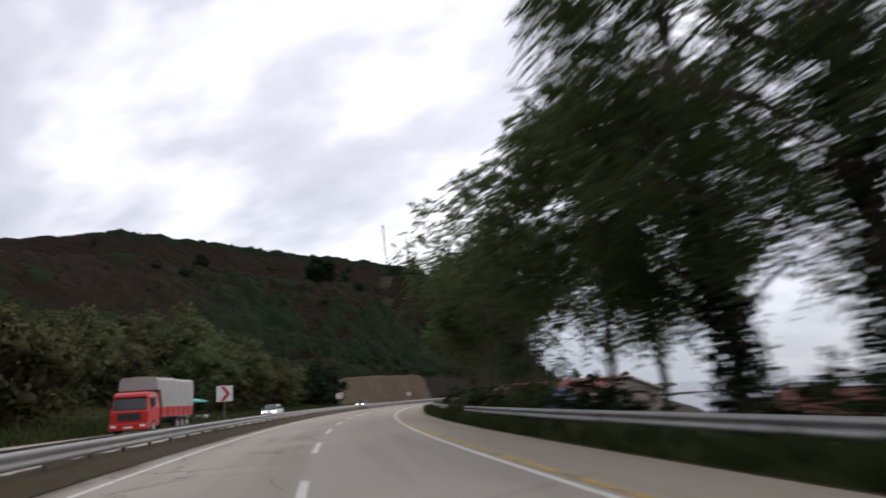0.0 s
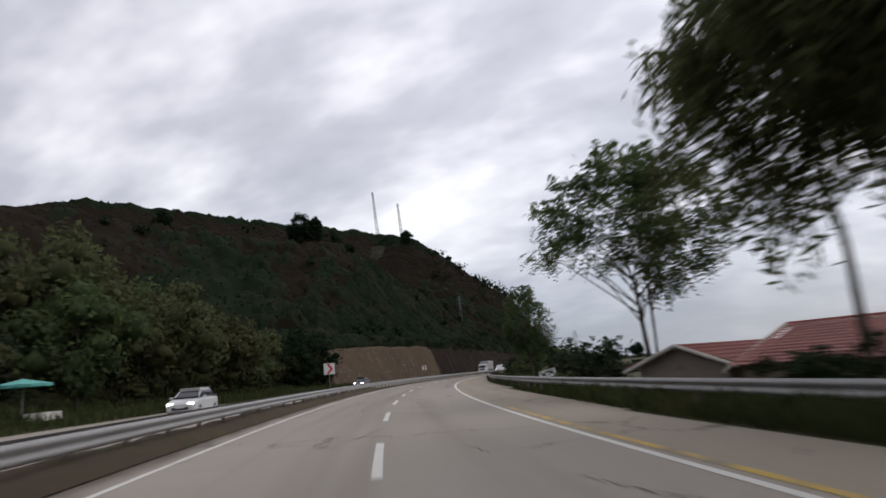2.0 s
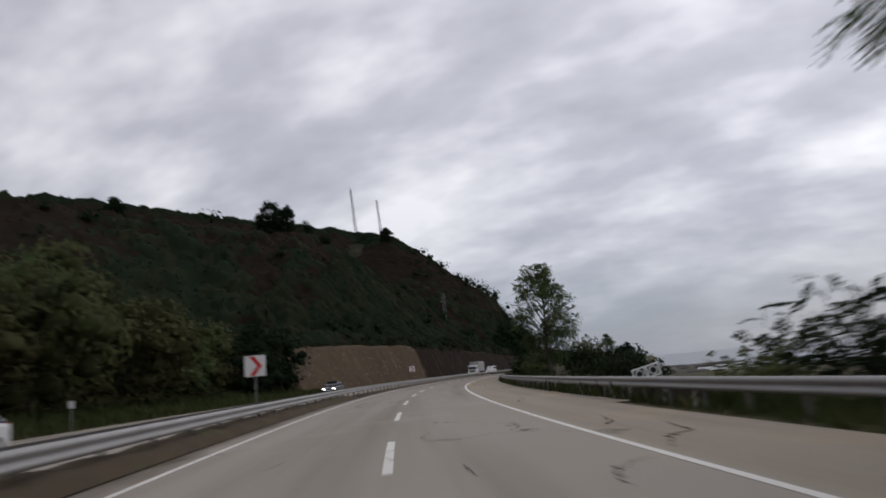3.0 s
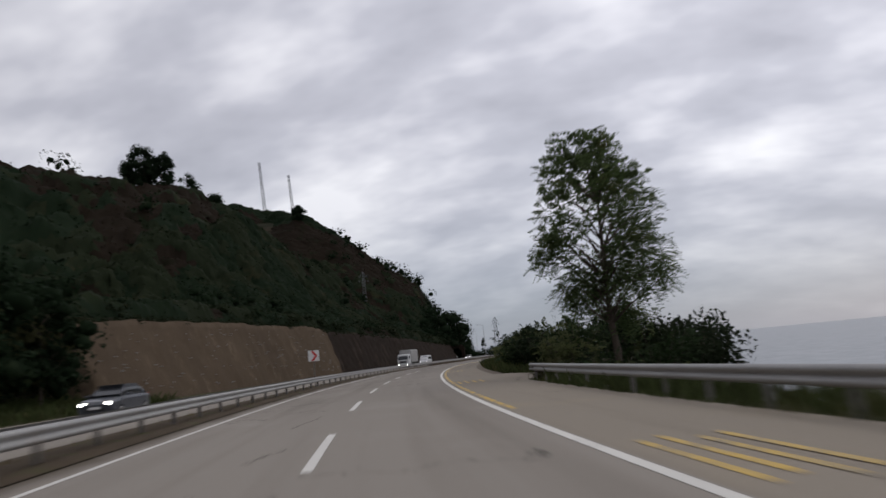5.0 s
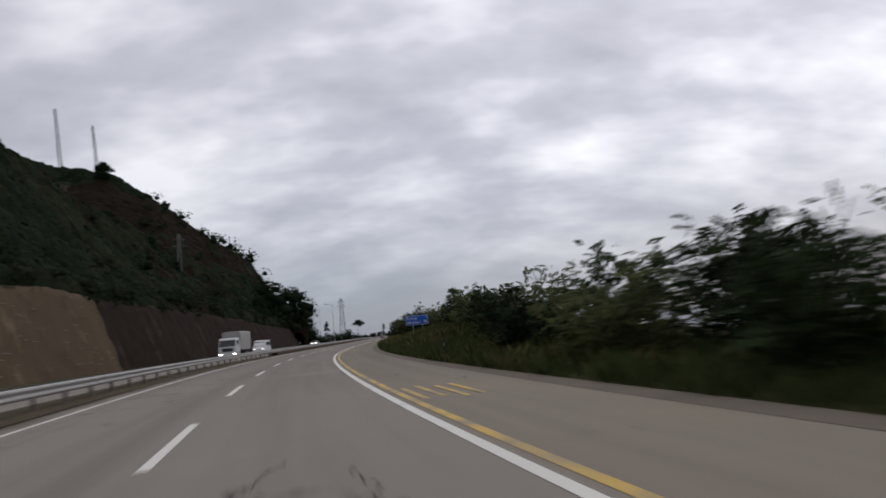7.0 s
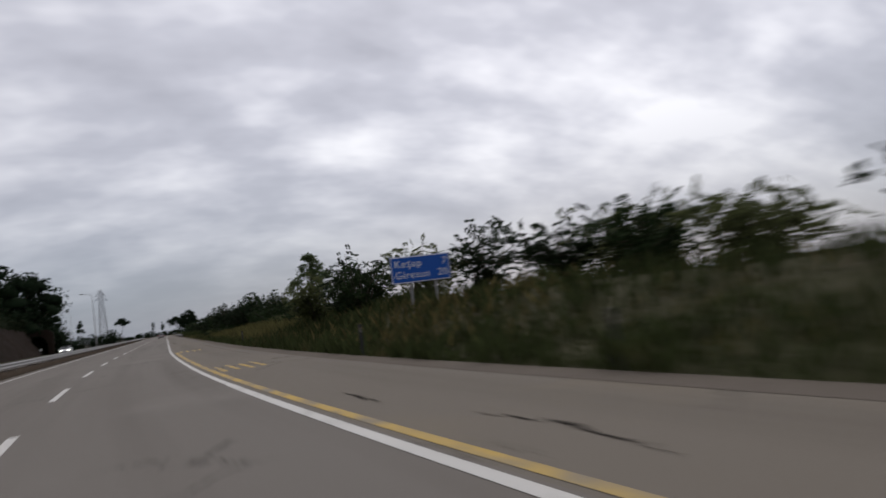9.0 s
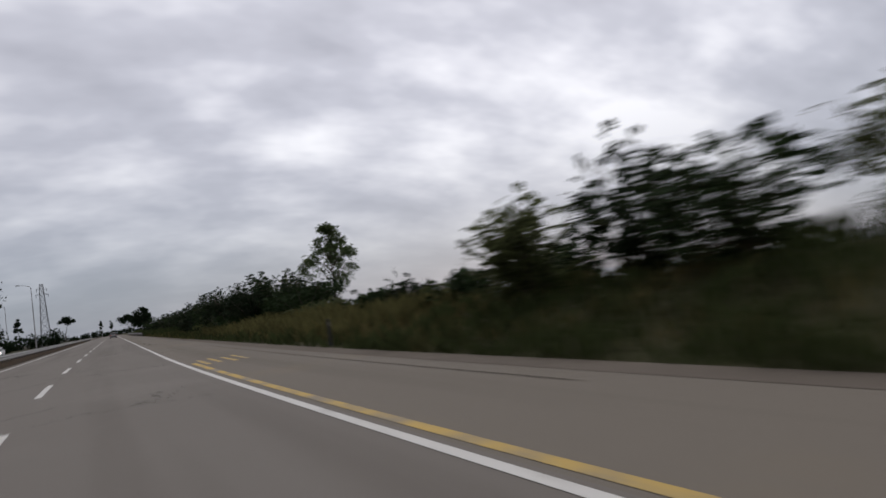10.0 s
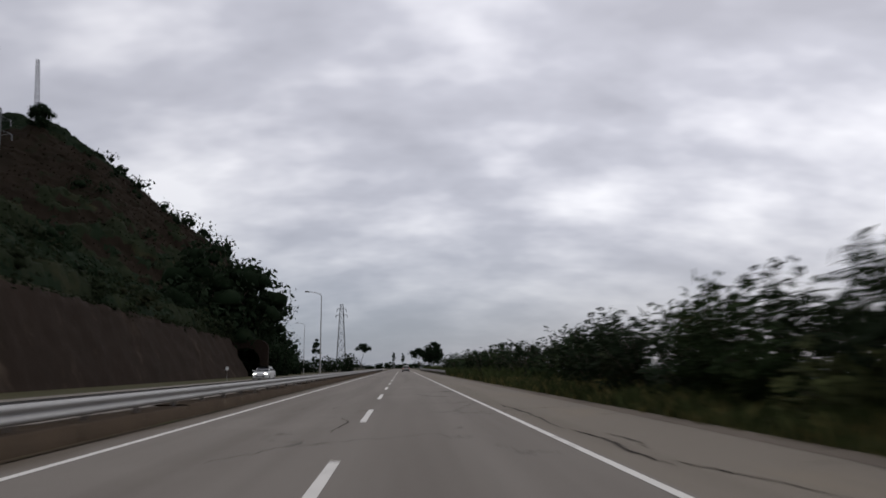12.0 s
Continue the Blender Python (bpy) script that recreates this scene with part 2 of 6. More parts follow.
# the rough wall again in a much darker brown
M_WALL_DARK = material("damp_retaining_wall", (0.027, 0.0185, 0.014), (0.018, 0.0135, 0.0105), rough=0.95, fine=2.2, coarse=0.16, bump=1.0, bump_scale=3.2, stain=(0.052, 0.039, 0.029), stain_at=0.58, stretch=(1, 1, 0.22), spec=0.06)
M_KERB = material("soil_stained_concrete", (0.086, 0.063, 0.044), (0.052, 0.039, 0.028), rough=0.95, fine=4, coarse=0.9, bump=0.5, bump_scale=9, stain=(0.15, 0.125, 0.10), stain_at=0.6, spec=0.05)
M_CONCRETE = material("weathered_concrete", (0.17, 0.145, 0.118), (0.12, 0.10, 0.082), rough=0.9, fine=5, coarse=0.6, bump=0.3, bump_scale=14, stain=(0.12, 0.10, 0.08), stain_at=0.56, spec=0.06)
M_STEEL = material("galvanised_steel", (0.36, 0.355, 0.345), (0.26, 0.255, 0.25), rough=0.6, metal=0.4, fine=3, coarse=0.5, stain=(0.23, 0.19, 0.16), stain_at=0.64)
M_STEEL_OLD = material("dull_steel_post", (0.20, 0.19, 0.18), (0.14, 0.125, 0.11), rough=0.7, metal=0.4, fine=6, coarse=1.0)
M_PARAPET = material("stained_parapet", (0.085, 0.075, 0.062), (0.055, 0.05, 0.042), rough=0.95, fine=4, coarse=0.55, bump=0.4, bump_scale=9, stain=(0.42, 0.405, 0.37), stain_at=0.505, spec=0.06)
M_BARK = material("grey_brown_bark", (0.085, 0.066, 0.050), (0.055, 0.044, 0.034), rough=0.95, fine=9, coarse=1.2, bump=0.8, bump_scale=12, stretch=(1, 1, 0.25))
M_LEAF = leafy("locust_leaves", (0.084, 0.116, 0.046), (0.062, 0.088, 0.036), (0.13, 0.14, 0.054), through=0.55, spec=0.15)
M_LEAF2 = leafy("willow_leaves", (0.096, 0.108, 0.047), (0.072, 0.084, 0.036), (0.135, 0.13, 0.053), through=0.55, spec=0.15)
M_LEAF_BRIGHT = leafy("hedge_leaves", (0.034, 0.053, 0.022), (0.024, 0.038, 0.017), (0.062, 0.062, 0.026), through=0.15)
M_HEDGE = leafy("dark_hedge_leaves", (0.024, 0.035, 0.018), (0.017, 0.026, 0.014), (0.042, 0.043, 0.021), through=0.12)
M_WOODS = leafy("hillside_leaves", (0.0246, 0.0320, 0.0156), (0.0156, 0.0221, 0.0115), (0.0410, 0.0385, 0.0189), coarse=0.045, island=0.16)
M_OLIVE = leafy("olive_leaves", (0.0723, 0.0706, 0.0323), (0.0493, 0.0527, 0.0247), (0.0978, 0.0833, 0.0408), coarse=0.08, island=0.25)
M_WOODS_DARK = leafy("dark_conifer_leaves", (0.0170, 0.0281, 0.0136), (0.0119, 0.0213, 0.0110), (0.0263, 0.0340, 0.0153), coarse=0.05, island=0.25)
M_FERN = leafy("brown_bracken", (0.0272, 0.0196, 0.0132), (0.0192, 0.0148, 0.0100), (0.0176, 0.0188, 0.0100), coarse=0.05, island=0.14)
M_WATER = material("sea_water", (0.15, 0.165, 0.185), (0.13, 0.15, 0.17), rough=0.35, fine=0.3, coarse=0.01, bump=0.25, bump_scale=0.7, spec=0.5)
M_ROCK = material("dark_shore_rock", (0.10, 0.09, 0.075), (0.06, 0.055, 0.048), rough=0.9, fine=3, coarse=0.4, bump=0.9, bump_scale=3)
M_RED = material("red_truck_paint", (0.50, 0.022, 0.018), (0.42, 0.018, 0.016), rough=0.35, fine=2, coarse=0.6, clear=0.3, spec=0.5)
M_WHITE = material("white_vehicle_paint", (0.62, 0.62, 0.62), (0.52, 0.52, 0.52), rough=0.35, fine=2, coarse=0.6, clear=0.3, spec=0.5)
M_DARKCAR = material("dark_vehicle_paint", (0.05, 0.055, 0.065), (0.035, 0.04, 0.05), rough=0.3, fine=2, coarse=0.6, clear=0.3, spec=0.5)
M_TARP = material("grey_tarpaulin", (0.34, 0.335, 0.325), (0.27, 0.265, 0.255), rough=0.75, fine=1.2, coarse=0.5, bump=0.4, bump_scale=2.5, stain=(0.2, 0.195, 0.185), stain_at=0.6)
M_GLASS = material("dark_glass", (0.02, 0.022, 0.025), (0.03, 0.032, 0.036), rough=0.15, fine=2, coarse=0.5, spec=0.6)
M_RUBBER = material("tyre_rubber", (0.02, 0.02, 0.02), (0.03, 0.03, 0.028), rough=0.85, fine=12, coarse=2)
M_BLACK = material("black_plastic", (0.025, 0.025, 0.027), (0.035, 0.035, 0.036), rough=0.6, fine=8, coarse=2)
M_SIGNWHITE = material("sign_white", (0.70, 0.70, 0.69), (0.62, 0.62, 0.61), rough=0.5, fine=3, coarse=1)
M_SIGNRED = material("sign_red", (0.55, 0.03, 0.03), (0.48, 0.028, 0.028), rough=0.5, fine=3, coarse=1)
M_SIGNBLUE = material("sign_blue", (0.012, 0.095, 0.42), (0.012, 0.08, 0.36), rough=0.45, fine=2, coarse=0.7)
M_ROOF = material("red_roof_tile", (0.25, 0.088, 0.074), (0.18, 0.066, 0.057), rough=0.8, fine=4, coarse=0.4, obrand=0.12, stain=(0.17, 0.085, 0.065), stain_at=0.58)
M_PLASTER = material("pale_plaster", (0.55, 0.52, 0.47), (0.45, 0.42, 0.38), rough=0.85, fine=4, coarse=0.5)
M_HOUSE = material("weathered_tan_plaster", (0.27, 0.225, 0.185), (0.20, 0.165, 0.135), rough=0.9, fine=4, coarse=0.5, stain=(0.15, 0.125, 0.10), stain_at=0.57)
M_SHEET = material("weathered_sheet_metal", (0.20, 0.20, 0.20), (0.14, 0.135, 0.13), rough=0.7, fine=3, coarse=0.8, stain=(0.16, 0.10, 0.07), stain_at=0.58)
M_TEAL = material("teal_canvas", (0.13, 0.42, 0.37), (0.10, 0.34, 0.30), rough=0.8, fine=3, coarse=0.8)
M_BLUECLOTH = material("blue_tarpaulin", (0.05, 0.085, 0.19), (0.035, 0.06, 0.14), rough=0.7, fine=2, coarse=0.6, bump=0.4, bump_scale=3)
M_LAMP = glow("headlamp_on", (1.0, 0.96, 0.88), 9.0)

# ---- the line of the road ----
STEP = 0.5
HEADING = (33.33, 29.99, 25.67, 21.78, 18.4, 14.08, 10.04, 6.48, 2.05, 0.0, 0.0)
S_ALL = np.arange(-300, 1500 + STEP, STEP)
H_ALL = np.radians(np.interp(S_ALL, np.arange(-30, 271, 30.0), HEADING) + np.clip(-30 - S_ALL, 0, 30) * 0.111)
X_ALL = np.concatenate([[0], np.cumsum(-np.sin((H_ALL[1:] + H_ALL[:-1]) / 2) * STEP)])
Y_ALL = np.concatenate([[0], np.cumsum(np.cos((H_ALL[1:] + H_ALL[:-1]) / 2) * STEP)])
K0 = int(np.searchsorted(S_ALL, 240))
X_ALL, Y_ALL = X_ALL - X_ALL[K0], Y_ALL - Y_ALL[K0]


def road_xy(s, d):
    """Plan place of a point s metres along the lane line and d metres to its right."""
    x, y, h = np.interp(s, S_ALL, X_ALL), np.interp(s, S_ALL, Y_ALL), np.interp(s, S_ALL, H_ALL)
    return x + np.cos(h) * d, y + np.sin(h) * d


def heading(s):
    return float(np.degrees(np.interp(s, S_ALL, H_ALL)))


def on_road(s, d, z=0.0, turn=0.0):
    x, y = road_xy(s, d)
    return pose(float(x), float(y), z, 0, 0, heading(s) + turn)


# ---- mesh helpers ----


def mesh_of(name, verts, faces, mat):
    """A mesh from arrays of points and of equal-sided faces."""
    verts, faces = np.asarray(verts, np.float32), np.asarray(faces, np.int32)
    me = bpy.data.meshes.new(name)
    me.vertices.add(len(verts))
    me.vertices.foreach_set("co", verts.ravel())
    n, k = faces.shape
    me.loops.add(n * k)
    me.loops.foreach_set("vertex_index", faces.ravel())
    me.polygons.add(n)
    me.polygons.foreach_set("loop_start", np.arange(0, n * k, k, dtype=np.int32))
    me.update(calc_edges=True)
    me.materials.append(mat)
    return me


def part(name, data, parent, label="", mat=None, smooth=False):
    """Links a mesh, or a bmesh with its material, as one object under a thing or a part."""
    if isinstance(data, bmesh.types.BMesh):
        me = bpy.data.meshes.new(name)
        bmesh.ops.recalc_face_normals(data, faces=data.faces)
        data.to_mesh(me)
        data.free()
        me.materials.append(mat)
        data = me
    if smooth:
        data.shade_smooth()
    ob = new(name, data)
    ob.parent = parent
    if label:
        tagged(ob, label)
    return ob


def thing(name, m, label, category, group="", kind=""):
    ob = new(name)
    ob.empty_display_size = 0.2
    ob.matrix_basis = m
    return tagged(ob, label, category, group, kind)


def box(bm, x0, x1, y0, y1, z0, z1, bevel=0.0, taper=None):
    """A bevelled block; taper=(front, back, side) pulls in its upper edges."""
    r = bmesh.ops.create_cube(bm, size=1)
    for v in r["verts"]:
        up = v.co.z > 0
        v.co = Vector((x0 + (v.co.x + 0.5) * (x1 - x0), y0 + (v.co.y + 0.5) * (y1 - y0), z0 + (v.co.z + 0.5) * (z1 - z0)))
        if taper and up:
            v.co.y += taper[0] if abs(v.co.y - y0) < 1e-6 else -taper[1]
            v.co.x += taper[2] if abs(v.co.x - x0) < 1e-6 else -taper[2]
    if bevel:
        edges = {e for v in r["verts"] for e in v.link_edges}
        bmesh.ops.bevel(bm, geom=list(edges), offset=bevel, segments=2, affect="EDGES", profile=0.5)
    return bm


def block(x0, x1, y0, y1, z0, z1, bevel=0.0, taper=None):
    return box(bmesh.new(), x0, x1, y0, y1, z0, z1, bevel, taper)


def tube(bm, a, b, r0, r1, sides=8):
    """A tapered round bar from a to b."""
    a, b = Vector(a), Vector(b)
    q = (b - a).to_track_quat("Z", "Y").to_matrix().to_4x4()
    bmesh.ops.create_cone(bm, cap_ends=True, segments=sides, radius1=r0, radius2=r1, depth=(b - a).length, matrix=Matrix.Translation((a + b) / 2) @ q)
    return bm


def strip(name, s0, s1, d0, d1, z0, z1, mat, step=2.0, cols=1):
    """A ribbon that follows the road between two offsets, with its own lengthways coordinates."""
    s = np.linspace(s0, s1, max(2, int(abs(s1 - s0) / step) + 1))
    u = np.linspace(0, 1, cols + 1)
    S, U = np.meshgrid(s, u, indexing="ij")
    D = d0 + (d1 - d0) * U
    X, Y = road_xy(S, D)
    Z = z0 + (z1 - z0) * U
    n = cols + 1
    i = np.arange(len(s) - 1)[:, None] * n + np.arange(cols)[None, :]
    faces = np.stack([i, i + 1, i + n + 1, i + n], -1).reshape(-1, 4)
    me = mesh_of(name, np.stack([X, Y, Z], -1).reshape(-1, 3), faces, mat)
    uv = me.uv_layers.new(name="lane")
    pts = np.stack([S, D], -1).reshape(-1, 2)
    uv.data.foreach_set("uv", pts[faces.ravel()].astype(np.float32).ravel())
    return me


def extrude_along(name, s0, s1, profile, mat, step=2.0, closed=False):
    """Carries a cross-section of (d, z) points along the road."""
    s = np.linspace(s0, s1, max(2, int(abs(s1 - s0) / step) + 1))
    p = np.array(profile, float)
    X, Y = road_xy(s[:, None], p[None, :, 0])
    Z = np.broadcast_to(p[None, :, 1], X.shape)
    n = len(p)
    cols = n if closed else n - 1
    i, j = np.arange(len(s) - 1)[:, None] * n, np.arange(cols)[None, :]
    k = (j + 1) % n
    faces = np.stack([i + j, i + k, i + n + k, i + n + j], -1).reshape(-1, 4)
    return mesh_of(name, np.stack([X, Y, Z], -1).reshape(-1, 3), faces, mat)


# ---- terrain ----
RIDGE_FAR = ((-560, 20, 130), (-369, 166, 147), (-290, 262, 138), (-212, 358, 130), (-174, 334, 116), (-142, 342, 90), (-130, 384, 78), (-86, 408, 42), (-52, 424, 4))
RIDGE_NEAR = ((-190, -330, 40), (-150, -220, 48), (-150, -100, 56), (-123, -19, 57.6), (-88, 18, 54), (-66, 58, 36.2), (-46, 112, 17.5))
WALL_TOP_S = (140, 150, 158, 185, 215, 222, 240, 280, 310, 330, 362, 380)
WALL_TOP_Z = (5.0, 6.9, 7.6, 8.5, 9.0, 8.6, 8.4, 8.0, 7.2, 6.7, 6.0, 5.2)


def ridge_height(x, y, line, fall, soft):
    best = np.full(np.shape(x), -1e3)
    for (ax, ay, az), (bx, by, bz) in zip(line, line[1:]):
        t = np.clip(((x - ax) * (bx - ax) + (y - ay) * (by - ay)) / ((bx - ax) ** 2 + (by - ay) ** 2), 0, 1)
        gap = np.hypot(x - ax - t * (bx - ax), y - ay - t * (by - ay))
        best = np.maximum(best, az + t * (bz - az) - fall * (np.sqrt(gap ** 2 + soft ** 2) - soft))
    return best


def lumps(x, y, size, seed):
    """Smooth unevenness from a few crossed waves."""
    r = np.random.RandomState(seed)
    v = 0
    for k in range(7):
        a, p = r.uniform(0, 6.28), r.uniform(0, 6.28)
        f = 6.28 / size * r.uniform(0.6, 1.8)
        v = v + np.sin((np.cos(a) * x + np.sin(a) * y) * f + p)
    return v / 7


def step01(v, a, b):
    t = np.clip((v - a) / (b - a), 0, 1)
    return t * t * (3 - 2 * t)


def ground_z(s, d):
    """Height of the ground at a place beside the road."""
    s, d = np.asarray(s, float), np.asarray(d, float)
    x, y = road_xy(s, d)
    # left: verge, wall line and hill
    foot = np.where(s < 147, 0.6 * step01(-d, 18, 24), np.interp(s, WALL_TOP_S, WALL_TOP_Z))
    foot = np.where(s > 366, 1.0, foot)
    hill = np.maximum(ridge_height(x, y, RIDGE_FAR, 0.80, 10), ridge_height(x, y, RIDGE_NEAR, 0.70, 7)) + 2.2 * lumps(x, y, 38, 3)
    nose = np.where(s > 366, 0.135 * (s - 254) + 8, 25)
    back = step01(-d, nose, nose + 37)
    slope = foot + 0.22 * np.maximum(-d - nose, 0)
    left = np.maximum(slope * (1 - back) + np.maximum(hill, slope * 0.6) * back, foot)
    edge = np.where(s < 147, 17.5, 21.6)
    crown = np.where(s < 147, 25.4, 27.0)
    left = np.where(-d > crown - 1e-6, left, np.where(-d > edge, foot * step01(-d, np.where(s < 147, 17.5, 26.4), crown), -0.03))
    # right: verge, bank, fall to the shore
    bank = 1.2 * step01(s, 150, 185) * (1 - 0.6 * step01(s, 212, 232))
    right = -0.03 - 0.12 * step01(d, 6, 9) * (1 - step01(s, 135, 160)) + bank * step01(d, 7.6, 12.5)
    far = step01(s, 131, 150)
    drop = (5.2 + 1.3 * far) * step01(d, 8.2 + 8.8 * far, 17.0 + 17.0 * far) + 3 * step01(d, 32, 60)
    near = 3.35 * step01(d, 8.2, 15.5) + 5.5 * step01(d, 36, 56)
    drop = near + (drop - near) * step01(s, 84, 108)
    mole = step01(d, 14, 18) * step01(s, 72, 82) * (1 - step01(s, 104, 113)) * (1 - step01(d, 38, 50))
    right = (right - drop) * (1 - mole) - 0.4 * mole + 0.15 * lumps(x, y, 9, 5) * step01(d, 7.5, 10)
    return np.where(d < 0, left, right)


def build_ground():
    s = np.concatenate([np.arange(-280, -60, 20), np.arange(-60, 400, 4), np.arange(400, 640, 10), np.arange(640, 1481, 60)]).astype(float)
    d = np.concatenate([-np.geomspace(800, 70, 26), np.arange(-66, -26, 3.0), [-26.4, -25.5, -25.3, -24.3, -23, -21.5, -19, -17.4, -12, -6, 0, 5, 6.5, 7.6], np.arange(9, 36, 1.5), np.arange(38, 64, 5.0), [90.0, 130.0]])
    S, D = np.meshgrid(s, d, indexing="ij")
    X, Y = road_xy(S, D)
    Z = ground_z(S, D)
    n = len(d)
    i = np.arange(len(s) - 1)[:, None] * n + np.arange(n - 1)[None, :]
    f = np.stack([i, i + 1, i + n + 1, i + n], -1).reshape(-1, 4)
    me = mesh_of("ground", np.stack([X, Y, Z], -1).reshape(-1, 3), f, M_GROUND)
    me.materials.append(M_VERGE)
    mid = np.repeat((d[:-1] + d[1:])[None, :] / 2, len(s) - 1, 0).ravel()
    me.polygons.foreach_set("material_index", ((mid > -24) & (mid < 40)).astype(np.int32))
    me.shade_smooth()
    tagged(new("ground", me), "grassy roadside ground rising into a scrub-covered hillside", "ground", kind="structure")


build_ground()
sea = mesh_of("water", [(-900, -2500, -5.2), (4000, -2500, -5.2), (4000, 4800, -5.2), (-900, 4800, -5.2)], [(0, 1, 2, 3)], M_WATER)
tagged(new("water", sea), "calm pale grey sea under an overcast sky", "sea", kind="structure")

# ---- carriageways and markings ----
EDGE_L, EDGE_R = -3.79, 3.58
DASH0, PERIOD, DASH = -7.08, 11.1, 4.6
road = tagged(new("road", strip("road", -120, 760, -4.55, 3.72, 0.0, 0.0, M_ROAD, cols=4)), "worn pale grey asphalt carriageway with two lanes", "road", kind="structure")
part("shoulder", strip("shoulder", -120, 45, 3.72, 5.9, 0.0, -0.015, M_SHOULDER, cols=2), road)
part("shoulder", strip("shoulder", 45, 70, 3.72, 6.4, 0.0, -0.015, M_SHOULDER, cols=2), road)
part("shoulder", strip("shoulder", 70, 760, 3.72, 7.0, 0.0, -0.015, M_SHOULDER, cols=2), road)
part("gutter", strip("gutter", 136, 480, 6.68, 7.32, -0.0095, -0.006, M_CONCRETE, cols=1), road, "worn concrete gutter strip")
s_bay = np.linspace(124.4, 136.0, 26)
w_bay = 7.0 + 2.1 * np.sin(np.clip((s_bay - 124.4) / 11.6, 0, 1) ** 0.6 * math.pi) ** 0.7 + 0.06 * np.sin(s_bay * 4.1)
ax, ay = road_xy(s_bay, np.full(26, 6.9))
bx, by = road_xy(s_bay, w_bay)
k = np.arange(25) * 2
bay = mesh_of("paved_bay", np.stack([np.stack([ax, ay, np.full(26, -0.0105)], 1), np.stack([bx, by, np.full(26, -0.012)], 1)], 1).reshape(-1, 3), np.stack([k, k + 1, k + 3, k + 2], 1), M_SHOULDER)
bay_uv = bay.uv_layers.new(name="lane")
bay_sd = np.stack([np.stack([s_bay, np.full(26, 6.9)], 1), np.stack([s_bay, w_bay], 1)], 1).reshape(-1, 2)
bay_uv.data.foreach_set("uv", bay_sd[np.stack([k, k + 1, k + 3, k + 2], 1).ravel()].astype(np.float32).ravel())
part("paved_bay", bay, road)
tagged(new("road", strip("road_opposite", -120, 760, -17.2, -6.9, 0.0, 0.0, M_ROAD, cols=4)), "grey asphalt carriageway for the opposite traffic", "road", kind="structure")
tagged(new("median_strip", strip("median_strip", -120, 760, -6.9, -4.55, 0.02, 0.02, M_SOIL, cols=3)), "dry earth strip between the carriageways", "median", kind="structure")

s_fork = np.linspace(318, 470, 40)
d_fork = -6.88 - 5.4 * step01(s_fork, 318, 352)
fx, fy = road_xy(s_fork, np.full(40, -6.85))
gx, gy = road_xy(s_fork, d_fork)
k = np.arange(39) * 2
tagged(new("median_strip", mesh_of("median_strip", np.stack([np.stack([fx, fy, np.full(40, 0.024)], 1), np.stack([gx, gy, np.full(40, 0.024)], 1)], 1).reshape(-1, 3), np.stack([k, k + 1, k + 3, k + 2], 1), M_SOIL)), "earth wedge where the opposite carriageway parts from the road", "median", kind="structure")

for k in range(-5, 40):
    s0 = DASH0 + k * PERIOD
    part("lane_dash", strip("lane_dash", s0, s0 + DASH, -0.075, 0.075, 0.005, 0.005, M_LINE, step=1.2), road)
for s0 in range(-120, 480, 40):
    part("edge_line", strip("edge_line", s0, s0 + 40, EDGE_L - 0.07, EDGE_L + 0.07, 0.005, 0.005, M_LINE), road)
    part("edge_line", strip("edge_line", s0, s0 + 40, EDGE_R - (0.08 if 80 <= s0 < 200 else 0.065), EDGE_R + (0.08 if 80 <= s0 < 200 else 0.065), 0.005, 0.005, M_LINE), road)
for s0 in range(-40, 230, 30):
    if s0 + 30 > 62 and s0 < 84:
        continue
    part("yellow_line", strip("yellow_line", s0, s0 + 30, 3.80, 3.95, 0.004, 0.004, M_YELLOW), road)


for s0 in (100.5, 126.3, 152.5, 204.8, 228.4):
    for i, d in enumerate((4.14, 4.50, 4.86, 5.22)):
        a = s0 + 0.25 * math.sin(i * 2.1)
        part("hatch_bar", strip("hatch_bar", a, a + 2.9, d - 0.065, d + 0.065, 0.004, 0.004, M_YELLOW, step=1.0), road)


def crack(points, width, seed):
    """A ragged open crack through (s, d) points, sunk in the surface and filled with dirt."""
    rng = np.random.RandomState(seed)
    p = np.array(points, float)
    k = np.linspace(0, len(p) - 1, (len(p) - 1) * 9 + 1)
    s, d = np.interp(k, np.arange(len(p)), p[:, 0]), np.interp(k, np.arange(len(p)), p[:, 1])
    s, d = s + rng.uniform(-0.10, 0.10, len(k)), d + rng.uniform(-0.06, 0.06, len(k))
    w = width * rng.uniform(0.35, 1.3, len(k)) * np.sin(np.linspace(0.25, 2.9, len(k)))
    a, b = road_xy(s, d - w / 2), road_xy(s + rng.uniform(-0.04, 0.04, len(k)), d + w / 2)
    v = np.stack([np.stack([a[0], a[1], np.full(len(k), 0.0035)], 1), np.stack([b[0], b[1], np.full(len(k), 0.0035)], 1)], 1).reshape(-1, 3)
    i = np.arange(len(k) - 1) * 2
    part("road_crack", mesh_of("road_crack", v, np.stack([i, i + 1, i + 3, i + 2], 1), M_CRACK), road)


crack([(276.7, 3.99), (272.9, 4.27), (268.2, 4.07)], 0.09, 1)
crack([(267.8, 4.22), (266.0, 4.34), (264.3, 4.20), (263.0, 4.30)], 0.10, 2)
crack([(267.0, 4.66), (265.7, 4.76), (264.8, 4.6)], 0.06, 3)
crack([(263.3, 4.40), (262.8, 4.58), (262.3, 4.72), (260.5, 5.1)], 0.05, 4)
crack([(188.5, 4.7), (190.2, 4.9), (191.4, 4.75)], 0.06, 8)
